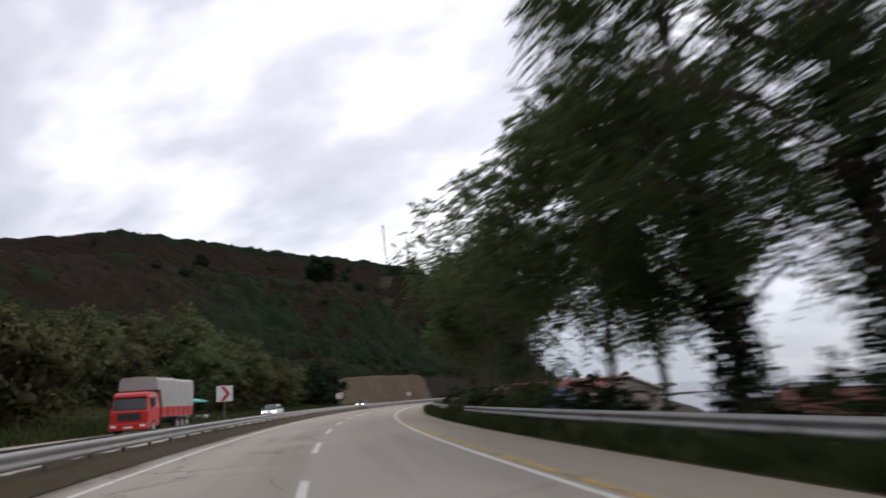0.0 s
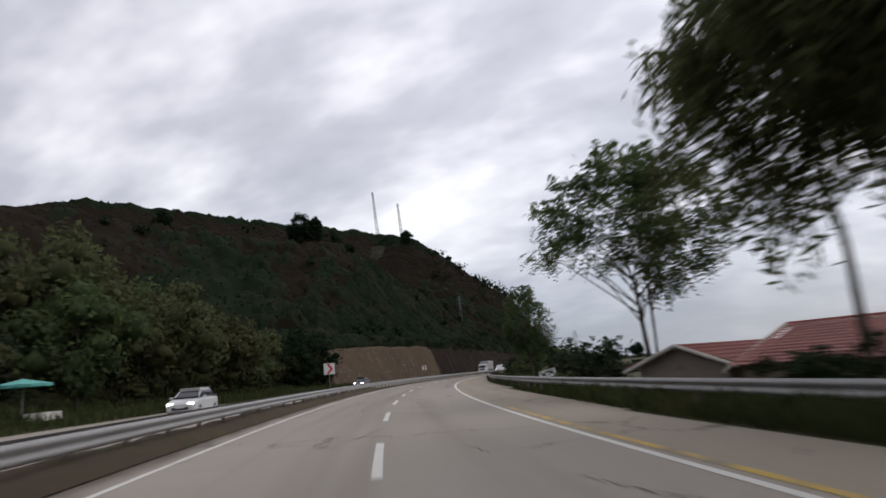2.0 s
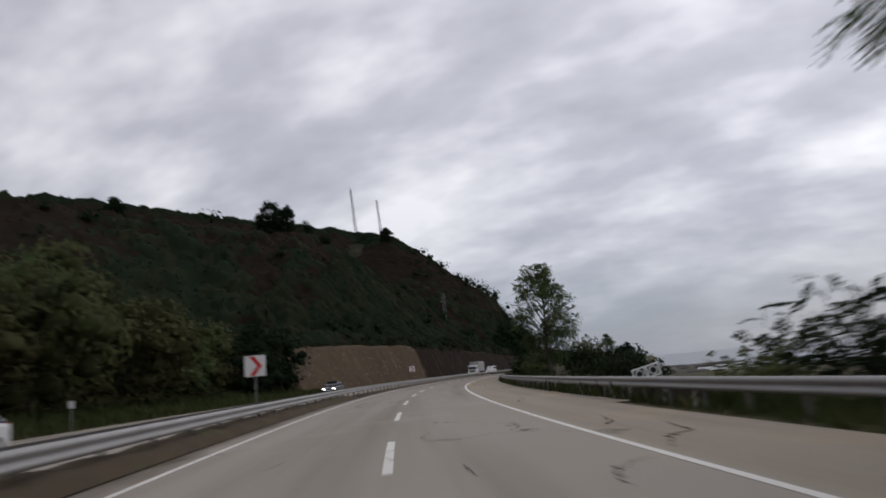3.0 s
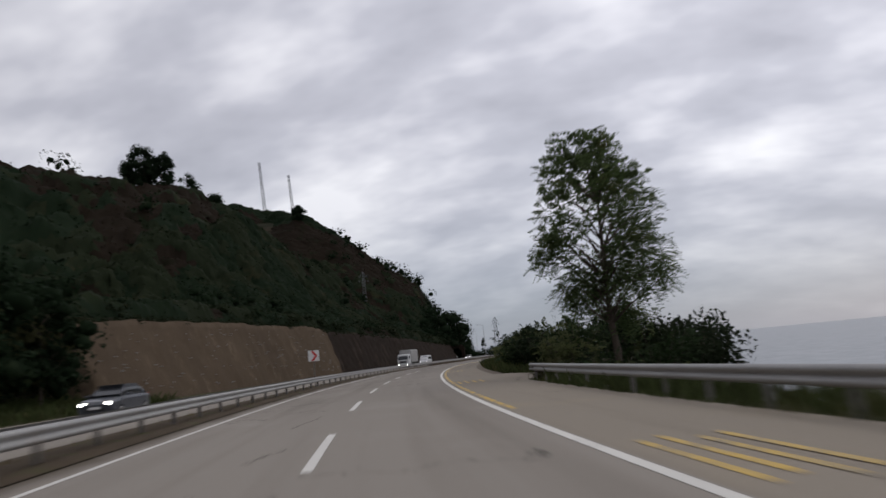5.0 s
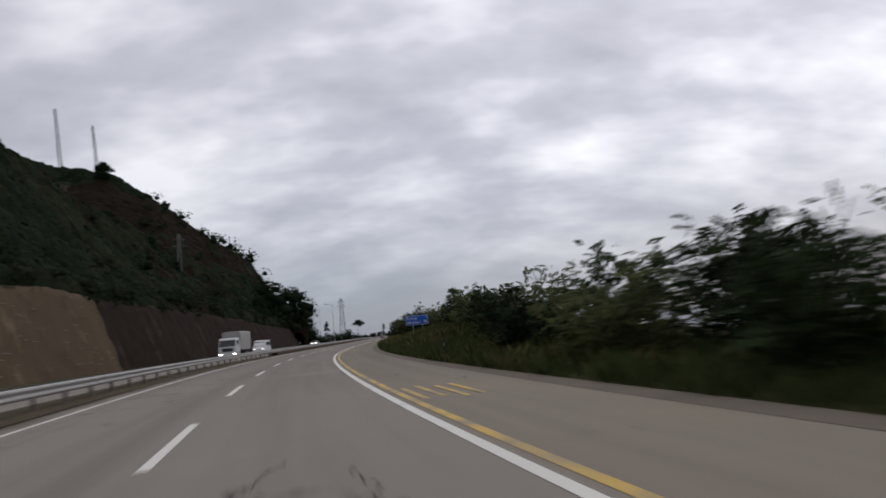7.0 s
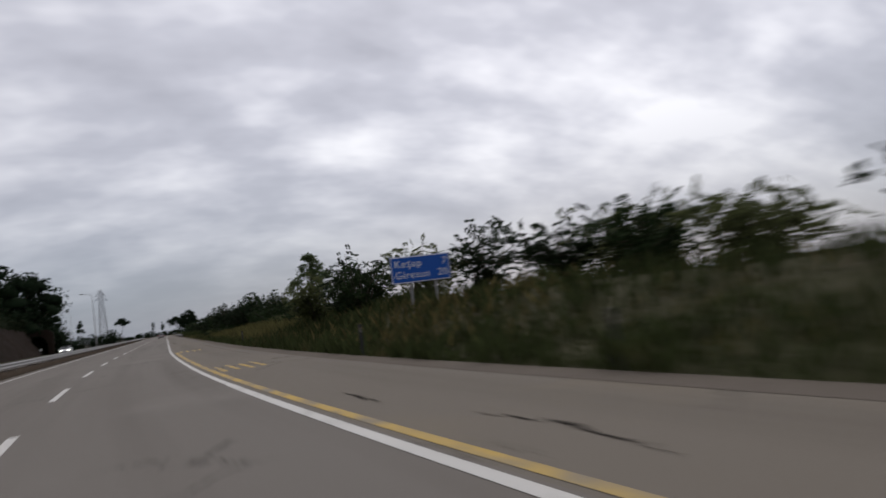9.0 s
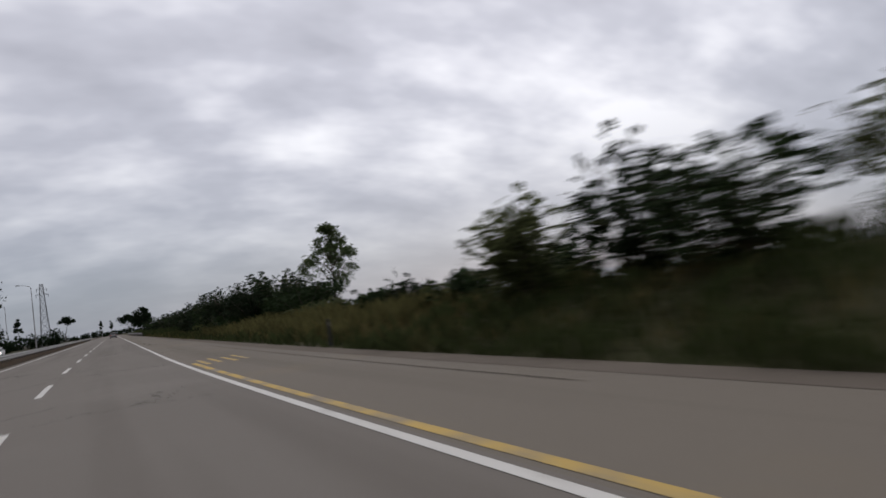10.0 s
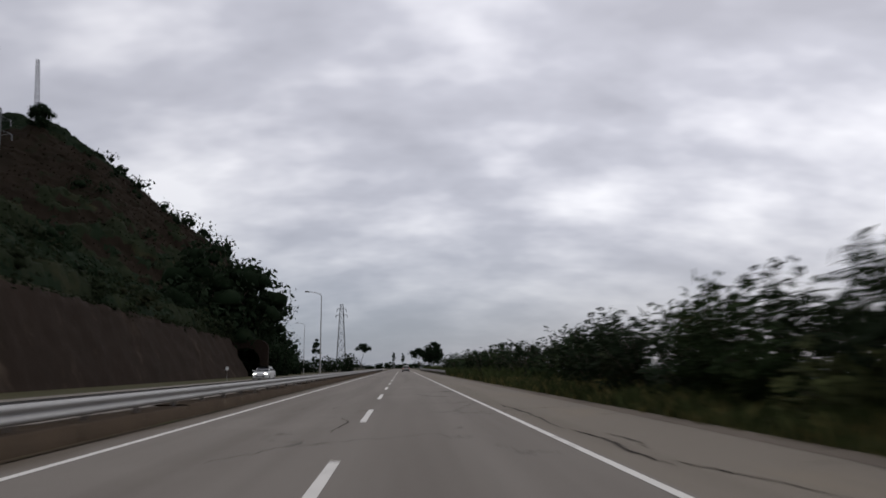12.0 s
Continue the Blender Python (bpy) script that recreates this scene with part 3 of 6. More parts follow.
crack([(193.5, 4.45), (195.2, 4.5)], 0.06, 9)
crack([(268.0, -0.5), (270.5, -0.35), (272.0, -0.6)], 0.05, 10)
crack([(59.5, 3.9), (60.6, 4.3), (61.2, 4.9), (63.0, 5.2)], 0.06, 11)
crack([(63.4, 4.2), (64.0, 4.5), (65.6, 4.7)], 0.06, 12)
crack([(57.0, 2.4), (58.2, 2.7), (58.8, 3.4)], 0.05, 13)
crack([(74.5, 4.3), (76.4, 4.5), (77.2, 4.9), (79.5, 5.0)], 0.07, 14)
rng = np.random.RandomState(17)
for i in range(34):
    s0, d0 = rng.uniform(-5, 285), rng.uniform(-3.2, 3.4)
    turn = rng.uniform(-0.35, 0.35)
    n = rng.randint(2, 5)
    crack([(s0 + 1.1 * k, d0 + turn * k + rng.uniform(-0.2, 0.2)) for k in range(n)], rng.uniform(0.014, 0.034), 40 + i)
part("paving_joint", strip("paving_joint", 214, 244, 6.11, 6.135, 0.0005, 0.0005, M_CRACK), road)

# ---- guardrails ----


def w_beam(d, z, side, flip=1.0):
    """Cross-section of a double-wave rail."""
    half = [(0.0, -0.155), (0.02, -0.15), (0.075, -0.115), (0.082, -0.085), (0.075, -0.055), (0.02, -0.02), (0.012, 0.0), (0.02, 0.02), (0.075, 0.055), (0.082, 0.085), (0.075, 0.115), (0.02, 0.15), (0.0, 0.155)]
    front = [(d + side * a, z + b) for a, b in half]
    rear = [(d + side * (a - 0.012), z + b) for a, b in half[::-1]]
    return front + rear


def guardrail(s0, s1, d, z, side, label, piece=8.0, post_gap=2.0, two=False, foot=0.0):
    g = thing("guardrail", Matrix(), label, "guardrail")
    s = s0
    while s < s1 - 0.1:
        e = min(s + piece, s1)
        part("rail_beam", extrude_along("rail_beam", s, e + 0.15, w_beam(d, z, side), M_STEEL, closed=True), g)
        if two:
            part("rail_beam", extrude_along("rail_beam", s, e + 0.15, w_beam(d - side * 0.62, z, -side), M_STEEL, closed=True), g)
        s = e
    bm = block(-0.05, 0.05, -0.035, 0.035, -0.35, z + 0.13, 0.008)
    post = part("rail_post", bm, g, mat=M_STEEL_OLD)
    spacer = part("rail_spacer", block(-0.30, 0.30, -0.04, 0.04, z - 0.09, z + 0.09, 0.01), g, mat=M_STEEL_OLD) if two else None
    off = -0.31 if two else -0.07
    first = True
    p = s0 + 0.4
    while p < s1:
        x, y = road_xy(p, d + side * off)
        m = pose(float(x), float(y), foot, 0, 0, heading(p))
        for proto in (post, spacer):
            if proto is None:
                continue
            ob = proto if first else part(proto.name.split(".")[0], proto.data, g)
            ob.matrix_basis = m
        first = False
        p += post_gap
    return g


guardrail(-60, 470, -4.80, 0.62, 1, "galvanised double-sided steel guardrail along the earth median", piece=12.0, post_gap=2.5, two=True)
guardrail(-60, 22, 7.05, 0.52, -1, "galvanised steel guardrail half hidden by verge plants")
guardrail(31, 124, 7.05, 0.52, -1, "galvanised steel guardrail above the shore")
guardrail(345, 470, 6.7, 0.55, -1, "galvanised steel guardrail at the far bend", piece=12.0, post_gap=4.0)

kerb = thing("median_kerb", Matrix(), "low stained concrete upstand with open joints under the median rail", "kerb", kind="structure")
for i in range(62):
    s0 = 222 + i * 3.0
    h = 0.30 + 0.02 * math.sin(i * 2.3)
    part("kerb_block", extrude_along("kerb_block", s0 + 0.02, s0 + 2.97, [(-4.70, 0.0), (-4.74, h), (-4.82, h + 0.02), (-5.65, h + 0.02), (-5.7, 0.0)], M_KERB, step=1.5), kerb)


def berm(s0, s1, height, seed):
    """An uneven ridge of dry earth under the rail."""
    s = np.arange(s0, s1 + 0.1, 0.5)
    prof = np.array([(-4.58, 0.0), (-4.72, 0.55), (-4.85, 0.9), (-5.1, 1.0), (-5.6, 0.95), (-6.3, 0.3), (-6.8, 0.0)])
    X, Y = road_xy(s[:, None], prof[None, :, 0] + 0.06 * lumps(s, s * 0.1, 1.8, seed)[:, None])
    Z = 0.02 + prof[None, :, 1] * (height * (1 + 0.35 * lumps(s, s * 0.2, 3.0, seed + 1)) * step01(s, s0, s0 + 6) * (1 - step01(s, s1 - 6, s1)))[:, None]
    n = len(prof)
    i = np.arange(len(s) - 1)[:, None] * n + np.arange(n - 1)[None, :]
    me = mesh_of("median_berm", np.stack([X, Y, Z], -1).reshape(-1, 3), np.stack([i, i + 1, i + n + 1, i + n], -1).reshape(-1, 4), M_SOIL)
    tagged(new("median_berm", me), "low ridge of dry brown earth under the median rail", "earth", kind="structure")


berm(-80, 104, 0.30, 51)
berm(104, 222, 0.10, 53)

parapet = thing("parapet", Matrix(), "low stained concrete parapet with patches of white paint behind the guardrail", "parapet", kind="structure")
for i in range(24):
    s0 = 66 + i * 1.5
    h = 0.34 + 0.03 * math.sin(i * 1.7)
    part("parapet_block", extrude_along("parapet_block", s0 + 0.05, s0 + 1.42, [(7.22, -0.3), (7.22, h), (7.27, h + 0.03), (7.42, h + 0.03), (7.47, h), (7.47, -0.3)], M_PARAPET, step=0.7), parapet)

# ---- retaining wall ----


def wall_run(name, s0, s1, mat, seed, label, face=0.0):
    """A battered sprayed-concrete face with an uneven skin and a rough top edge."""
    s = np.arange(s0, s1 + 0.01, 0.8)
    v = np.linspace(0, 1, 12)
    S, V = np.meshgrid(s, v, indexing="ij")
    top = np.interp(S, WALL_TOP_S, WALL_TOP_Z) + 0.25 * lumps(S, S * 0.3, 7, seed)
    rng = np.random.RandomState(seed)
    rough = 0.16 * lumps(S, V * 9, 3.4, seed + 1) + 0.10 * rng.standard_normal(S.shape) * (V > 0.01) + 0.09 * np.sin(S * 1.05 + 1.5 * np.sin(S * 0.31)) ** 8
    D = -21.9 - face - 3.3 * V + rough
    X, Y = road_xy(S, D)
    Z = -0.15 + (top + 0.15) * V
    n = len(v)
    X = np.concatenate([X, road_xy(s, np.full(len(s), -28.2))[0][:, None]], 1)
    Y = np.concatenate([Y, road_xy(s, np.full(len(s), -28.2))[1][:, None]], 1)
    Z = np.concatenate([Z, Z[:, -1:] - 0.6], 1)
    n += 1
    i = np.arange(len(s) - 1)[:, None] * n + np.arange(n - 1)[None, :]
    f = np.stack([i, i + 1, i + n + 1, i + n], -1).reshape(-1, 4)
    # return face at the near end
    m0 = len(s) * n
    back = road_xy(np.full(n, s0), np.full(n, -32.0))
    V2 = np.stack([back[0], back[1], Z[0]], 1)
    j = np.arange(n - 1)
    f = np.concatenate([f, np.stack([m0 + j, m0 + j + 1, j + 1, j], 1)])
    me = mesh_of(name, np.concatenate([np.stack([X, Y, Z], -1).reshape(-1, 3), V2]), f, mat)
    return tagged(new(name, me), label, "wall", kind="structure")


wall_1 = wall_run("wall_1", 147, 221, M_WALL, 11, "battered brown rough retaining wall with pale drain marks")
pipe = None
rng = np.random.RandomState(66)
for i in range(150):
    s0, v = rng.uniform(149, 219), rng.uniform(0.08, 0.9)
    top = float(np.interp(s0, WALL_TOP_S, WALL_TOP_Z))
    x, y = road_xy(s0, -21.75 - 3.3 * v)
    if pipe is None:
        pipe = part("weep_pipe", tube(bmesh.new(), (-0.3, 0, 0), (0.14, 0, -0.02), 0.028, 0.028, 8), wall_1, mat=M_TARP)
        ob = pipe
    else:
        ob = part("weep_pipe", pipe.data, wall_1)
    ob.matrix_basis = pose(float(x), float(y), top * v, 0, 0, heading(s0))
wall_run("wall_2", 220, 362, M_WALL_DARK, 12, "very dark brown retaining wall under the scrub", 0.9)

# ---- plants ----


def unit(v):
    return v / np.maximum(np.linalg.norm(v, axis=-1, keepdims=True), 1e-9)


def cards(centres, size, rng, flat=0.0, ratio=0.55):
    """Loose leaves: one small pointed leaf of four corners at each place."""
    n = len(centres)
    u = unit(rng.standard_normal((n, 3)) * (1, 1, 1 - flat * 0.6))
    w = unit(np.cross(u, rng.standard_normal((n, 3))))
    sz = (size * rng.uniform(0.6, 1.4, n))[:, None]
    u, w = u * sz, w * sz * ratio
    v = np.stack([centres - u, centres + w - u * 0.1, centres + u, centres - w - u * 0.1], 1).reshape(-1, 3)
    return v, np.arange(4 * n).reshape(-1, 4)


def shell_cards(centres, out, size, rng, ratio=0.6, loose=0.55):
    """Leaf sprays that lie along the skin of a crown, facing outwards more or less."""
    n = len(centres)
    out = unit(out + loose * rng.standard_normal((n, 3)))
    u = unit(np.cross(out, rng.standard_normal((n, 3))))
    w = np.cross(out, u)
    sz = (size * rng.uniform(0.6, 1.4, n))[:, None]
    u, w = u * sz, w * sz * ratio
    v = np.stack([centres - u, centres + w - u * 0.1, centres + u, centres - w - u * 0.1], 1).reshape(-1, 3)
    q = np.arange(4 * n).reshape(-1, 4)
    return v, np.concatenate([q[:, [0, 1, 2]], q[:, [0, 2, 3]]])


def knobs():
    bm = bmesh.new()
    bmesh.ops.create_icosphere(bm, subdivisions=1, radius=1.0)
    v = np.array([p.co[:] for p in bm.verts])
    f = np.array([[p.index for p in q.verts] for q in bm.faces])
    bm.free()
    return v, f


KNOB_V, KNOB_F = knobs()


def clumped(c, r, tall, per, leaf, rng, loose=0.42, core_r=0.62):
    """Leafy masses: an uneven inner mass of packed foliage for each clump and leaf sprays all over it."""
    n, m = len(c), len(KNOB_V)
    r = np.asarray(r, float)
    bumpy = 0.80 + 0.22 * rng.standard_normal((n, m, 1)).clip(-1.5, 1.5)
    core = c[:, None, :] + KNOB_V[None] * bumpy * r[:, None, None] * (1, 1, tall) * core_r
    cf = (KNOB_F[None] + (np.arange(n) * m)[:, None, None]).reshape(-1, 3)
    way = unit(rng.standard_normal((n, per, 3)) + (0, 0, 0.45))
    rad = (r[:, None] * rng.uniform(0.70, 1.18, (n, per)))[..., None]
    p = (c[:, None, :] + way * rad * (1, 1, tall)).reshape(-1, 3)
    v, f = shell_cards(p, way.reshape(-1, 3), leaf, rng, loose=loose)
    return np.concatenate([core.reshape(-1, 3), v]), np.concatenate([cf, f + n * m])


def fronds(base, way, length, rng, leaflets=4, droop=0.45, wide=0.40):
    """Feathered leaves: leaflets in pairs along arching stalks."""
    n = len(base)
    way = unit(way)
    side = unit(np.cross(way, (0, 0, 1.0)) + 0.25 * rng.standard_normal((n, 3)))
    length = (length * rng.uniform(0.7, 1.3, n))[:, None]
    vs = []
    for i in range(leaflets):
        t = 0.18 + 0.82 * i / (leaflets - 1)
        p = base + way * length * t - np.array((0, 0, 1.0)) * droop * length * t * t
        for sg in (-1, 1):
            lw = length * wide * (1.15 - 0.6 * abs(t - 0.45))
            tip = p + sg * side * lw + way * lw * 0.45 - np.array((0, 0, 1.0)) * lw * 0.25
            m = (p + tip) / 2
            wv = way * length * 0.115
            vs.append(np.stack([p, m + wv, tip, m - wv], 1))
    v = np.concatenate(vs, 0).reshape(-1, 3)
    return v, np.arange(len(v)).reshape(-1, 4)


def limb(bm, pts, r0, r1, sides=7):
    """A tapered limb through a row of points."""
    n = len(pts)
    rings = []
    for i, p in enumerate(pts):
        way = Vector(pts[min(i + 1, n - 1)]) - Vector(pts[max(i - 1, 0)])
        q = way.to_track_quat("Z", "Y")
        r = r0 + (r1 - r0) * i / (n - 1)
        rings.append([bm.verts.new(Vector(p) + q @ Vector((math.cos(a) * r, math.sin(a) * r, 0))) for a in (6.283 * k / sides for k in range(sides))])
    for a, b in zip(rings, rings[1:]):
        for k in range(sides):
            bm.faces.new((a[k], a[(k + 1) % sides], b[(k + 1) % sides], b[k]))
    bm.faces.new(rings[-1])


def tree(name, m, label, seed, h, crown_r, crown_z, clumps, per, leaf, mat, style="frond", lean=(0, 0), trunk_r=0.16, stems=1, ivy=0, group="", open_low=0.0, peak=0.35, tilt=0.0):
    """A tapered trunk with limbs to each clump of a ragged crown."""
    rng = np.random.RandomState(seed)
    t = thing(name, m, label, "tree", group)
    bm = bmesh.new()
    forks = []
    for k in range(stems):
        a = rng.uniform(0, 6.28)
        spread = 0.0 if stems == 1 else rng.uniform(0.8, 2.0)
        pts = []
        for i in range(7):
            f = i / 6
            pts.append((lean[0] * f * f + math.cos(a) * spread * f + rng.uniform(-0.09, 0.09) * (i > 0), lean[1] * f * f + math.sin(a) * spread * f + rng.uniform(-0.09, 0.09) * (i > 0), -0.5 + (h * 0.72 + 0.5) * f))
        r = trunk_r * (1.0 if k == 0 else 0.7)
        limb(bm, pts, r * 1.25, r * 0.35)
        forks += [np.array(p) * (1 - u) + np.array(q) * u for p, q in zip(pts[2:], pts[3:]) for u in (0.0, 0.25, 0.5, 0.75)] + [np.array(pts[-1])]
    c = []
    while len(c) < clumps:
        q = rng.uniform(-1, 1, 3)
        if np.dot(q, q) > 1 or np.dot(q, q) < 0.10:
            continue
        if math.sin(q[0] * 5 + seed) + math.sin(q[1] * 4.4 + seed * 2) + math.sin(q[2] * 5.2 + seed * 3) < -0.75:
            continue
        squeeze = 1.0 - peak * max(q[2], 0) - open_low * max(-q[2], 0)
        c.append((lean[0] * 0.8 + q[0] * crown_r * squeeze, lean[1] * 0.8 + q[1] * crown_r * squeeze, crown_z + (h - crown_z) * (0.5 + 0.5 * q[2]) - tilt * q[0]))
    c = np.array(c)
    for q in c[::2]:
        f = min(forks, key=lambda p: abs(q[2] - p[2] - 0.75 * np.linalg.norm((q - p)[:2])) + 0.15 * np.linalg.norm(p - q))
        mid1 = f + (q - f) * 0.35 + np.array((0, 0, 0.2)) + rng.uniform(-0.15, 0.15, 3)
        mid2 = f + (q - f) * 0.7 + np.array((0, 0, 0.25)) + rng.uniform(-0.2, 0.2, 3)
        limb(bm, [tuple(f), tuple(mid1), tuple(mid2), tuple(q)], trunk_r * 0.32, 0.012, 5)
    part("trunk", bm, t, mat=M_BARK, smooth=True)
    axis = np.array((lean[0] * 0.7, lean[1] * 0.7, crown_z + (h - crown_z) * 0.35))
    if style == "frond":
        base = np.repeat(c, per, 0) + rng.standard_normal((len(c) * per, 3)).clip(-1.7, 1.7) * (0.62, 0.62, 0.42) * crown_r * 0.155
        way = unit(base - axis) + 0.8 * rng.standard_normal(base.shape) + (0, 0, 0.15)
        v, f = fronds(base, way, leaf, rng)
    elif style == "willow":
        n = len(c) * per
        base = np.repeat(c, per, 0) + rng.standard_normal((n, 3)) * (0.5, 0.5, 0.3) * crown_r * 0.2
        drop = rng.uniform(0.7, 2.9, n)
        rows = []
        for i in range(11):
            u = i / 10
            rows.append(base + np.stack([0.25 * u * rng.standard_normal(n), 0.25 * u * rng.standard_normal(n), -drop * u], 1))
        pts = np.concatenate(rows)
        v, f = cards(pts, leaf, rng, ratio=0.22)
        v[:, 2] += 0
    else:
        v, f = clumped(c, crown_r * rng.uniform(0.26, 0.46, len(c)), 0.8, per, leaf, rng)
    part("crown", mesh_of("crown", v, f, mat), t)
    if ivy:
        a = rng.uniform(0, 6.283, ivy)
        z = rng.uniform(0, h * 0.45, ivy)
        r = trunk_r * 1.2 + np.abs(rng.standard_normal(ivy)) * 0.28 * (1.2 - z / h)
        v, f = cards(np.stack([np.cos(a) * r + lean[0] * (z / h) ** 2, np.sin(a) * r + lean[1] * (z / h) ** 2, z], 1), 0.13, rng)
        part("ivy", mesh_of("ivy", v, f, M_WOODS_DARK), t, "dark ivy wrapped round the trunk")
    return t


def bush(name, m, label, seed, h, r, count, leaf, mat, style="frond", group=""):
    """A shrub: stems from one foot and leaves on all sides, ragged on top."""
    rng = np.random.RandomState(seed)
    t = thing(name, m, label, "bush", group)
    bm = bmesh.new()
    tips = []
    for k in range(16):
        a, q = rng.uniform(0, 6.283), math.sqrt(rng.uniform(0.02, 1))
        top = np.array((math.cos(a) * r * q * 0.85, math.sin(a) * r * q * 0.85, h * rng.uniform(0.55, 0.98) * (1 - 0.3 * q)))
        limb(bm, [(top[0] * 0.1, top[1] * 0.1, -0.2), tuple(top * (0.45, 0.45, 0.5)), tuple(top)], 0.035, 0.008, 5)
        tips.append(top)
    part("stem", bm, t, mat=M_BARK)
    tips = np.array(tips)
    pick = tips[rng.randint(0, len(tips), count)]
    u = rng.uniform(0.01, 1.0, count) ** 0.8
    base = pick * (0.35 + 0.65 * u)[:, None] * (1, 1, 0) + np.stack([0 * u, 0 * u, pick[:, 2] * u], 1)
    base = base + rng.standard_normal((count, 3)).clip(-1.5, 1.5) * (0.2, 0.2, 0.1) * r * 0.9
    base[:, 2] = np.maximum(base[:, 2], 0.05)
    if style == "frond":
        v, f = fronds(base, base * (1, 1, 0) * 0.6 / r + 0.6 * rng.standard_normal(base.shape) + (0, 0, 0.75), leaf, rng)
    else:
        v, f = cards(base, leaf, rng)
    part("foliage", mesh_of("foliage", v, f, mat), t)
    return t


def stand(s, d, turn=0.0):
    """A footing on the ground beside the road."""
    x, y = road_xy(s, d)
    return pose(float(x), float(y), float(ground_z(s, d)), 0, 0, turn)


G_R = "trees along the shore side"
tree("tree", stand(-13, 9.6, 20), "tall dark green locust tree beside the guardrail", 1, 17.5, 6.2, 3.6, 124, 36, 0.55, M_LEAF, trunk_r=0.24, group=G_R)
tree("tree", stand(-4.4, 10.3, 80), "ivy-wrapped locust tree leaning over the verge", 2, 17.0, 5.4, 3.8, 130, 32, 0.55, M_LEAF, lean=(0.8, 0.5), trunk_r=0.26, ivy=1500, group=G_R)
tree("tree", stand(1.8, 11.0, 10), "locust tree with a thick ivy-covered trunk", 3, 17.0, 5.0, 3.6, 116, 32, 0.55, M_LEAF, lean=(-0.5, 0.4), trunk_r=0.3, ivy=2200, group=G_R)
tree("tree", stand(7.2, 11.6, 15), "tall full-crowned locust tree over the verge", 14, 14.0, 5.0, 5.2, 74, 28, 0.55, M_LEAF, lean=(-0.6, 0.3), trunk_r=0.15, group=G_R)
tree("tree", stand(11.0, 10.9, 50), "slender locust tree with an open crown", 4, 14.4, 5.0, 4.0, 88, 26, 0.55, M_LEAF, lean=(-0.7, 0.2), trunk_r=0.11, stems=2, group=G_R)
tree("tree", stand(18.0, 10.5, 90), "slender dark green locust tree on the bank", 5, 14.8, 6.2, 4.4, 66, 22, 0.55, M_LEAF, lean=(-0.9, 0.0), trunk_r=0.10, stems=2, group=G_R)
tree("tree", stand(22.4, 10.7, 130), "low spreading locust tree on the edge of the bank", 16, 7.2, 2.9, 3.1, 32, 24, 0.50, M_LEAF, lean=(-0.3, 0.3), trunk_r=0.09, stems=2, group=G_R)
tree("tree", stand(25.6, 10.8, 140), "forked locust tree with bare lower stems", 6, 13.0, 5.1, 5.0, 66, 24, 0.55, M_LEAF, lean=(-1.9, 0.3), trunk_r=0.12, stems=2, group=G_R)
tree("tree", stand(29.5, 10.2, 200), "locust tree with drooping sunlit leaves", 7, 12.4, 4.8, 5.5, 60, 28, 0.55, M_LEAF2, lean=(-2.0, 0.4), trunk_r=0.12, stems=2, group=G_R)
tree("tree", stand(33.0, 9.9, 250), "crooked locust tree with bare lower limbs", 8, 12.8, 4.4, 6.2, 54, 28, 0.52, M_LEAF, lean=(-1.4, -0.2), trunk_r=0.13, group=G_R)
tree("tree", stand(37.0, 10.4, 25), "willow-like tree with leaves hanging in curtains", 9, 14.2, 4.3, 7.0, 38, 25, 0.25, M_LEAF2, style="willow", lean=(-0.6, 0.5), trunk_r=0.14, group=G_R)
tree("tree", stand(40.3, 10.3, 25), "dark willow hanging over the guardrail", 10, 14.2, 4.5, 6.8, 34, 22, 0.25, M_LEAF2, style="willow", lean=(0.9, 0.2), trunk_r=0.14, group=G_R)
tree("tree", stand(43.3, 11.3, 70), "willow with thin bent stems and hanging leaf curtains", 15, 14.2, 4.1, 6.4, 34, 22, 0.25, M_LEAF2, style="willow", lean=(-0.5, 0.3), trunk_r=0.12, group=G_R)
tree("tree", stand(56.2, 11.1, 60), "small open-crowned tree with a forked grey trunk", 11, 11.6, 4.1, 5.2, 84, 36, 0.46, M_LEAF, lean=(-0.6, 0.2), trunk_r=0.11, stems=2, group=G_R)
tree("tree", stand(131, 12.9, 0), "lone broad-crowned tree above a thicket by the sea", 12, 16.4, 4.2, 5.0, 140, 32, 0.46, M_LEAF, trunk_r=0.22, group=G_R, open_low=0.25, peak=0.6, tilt=0.9)
tree("tree", stand(268.5, 20.7, 0), "tall layered tree rising above the roadside hedge", 13, 9.2, 2.7, 2.6, 84, 34, 0.36, M_LEAF, trunk_r=0.14, group=G_R, open_low=-0.4, peak=0.72)

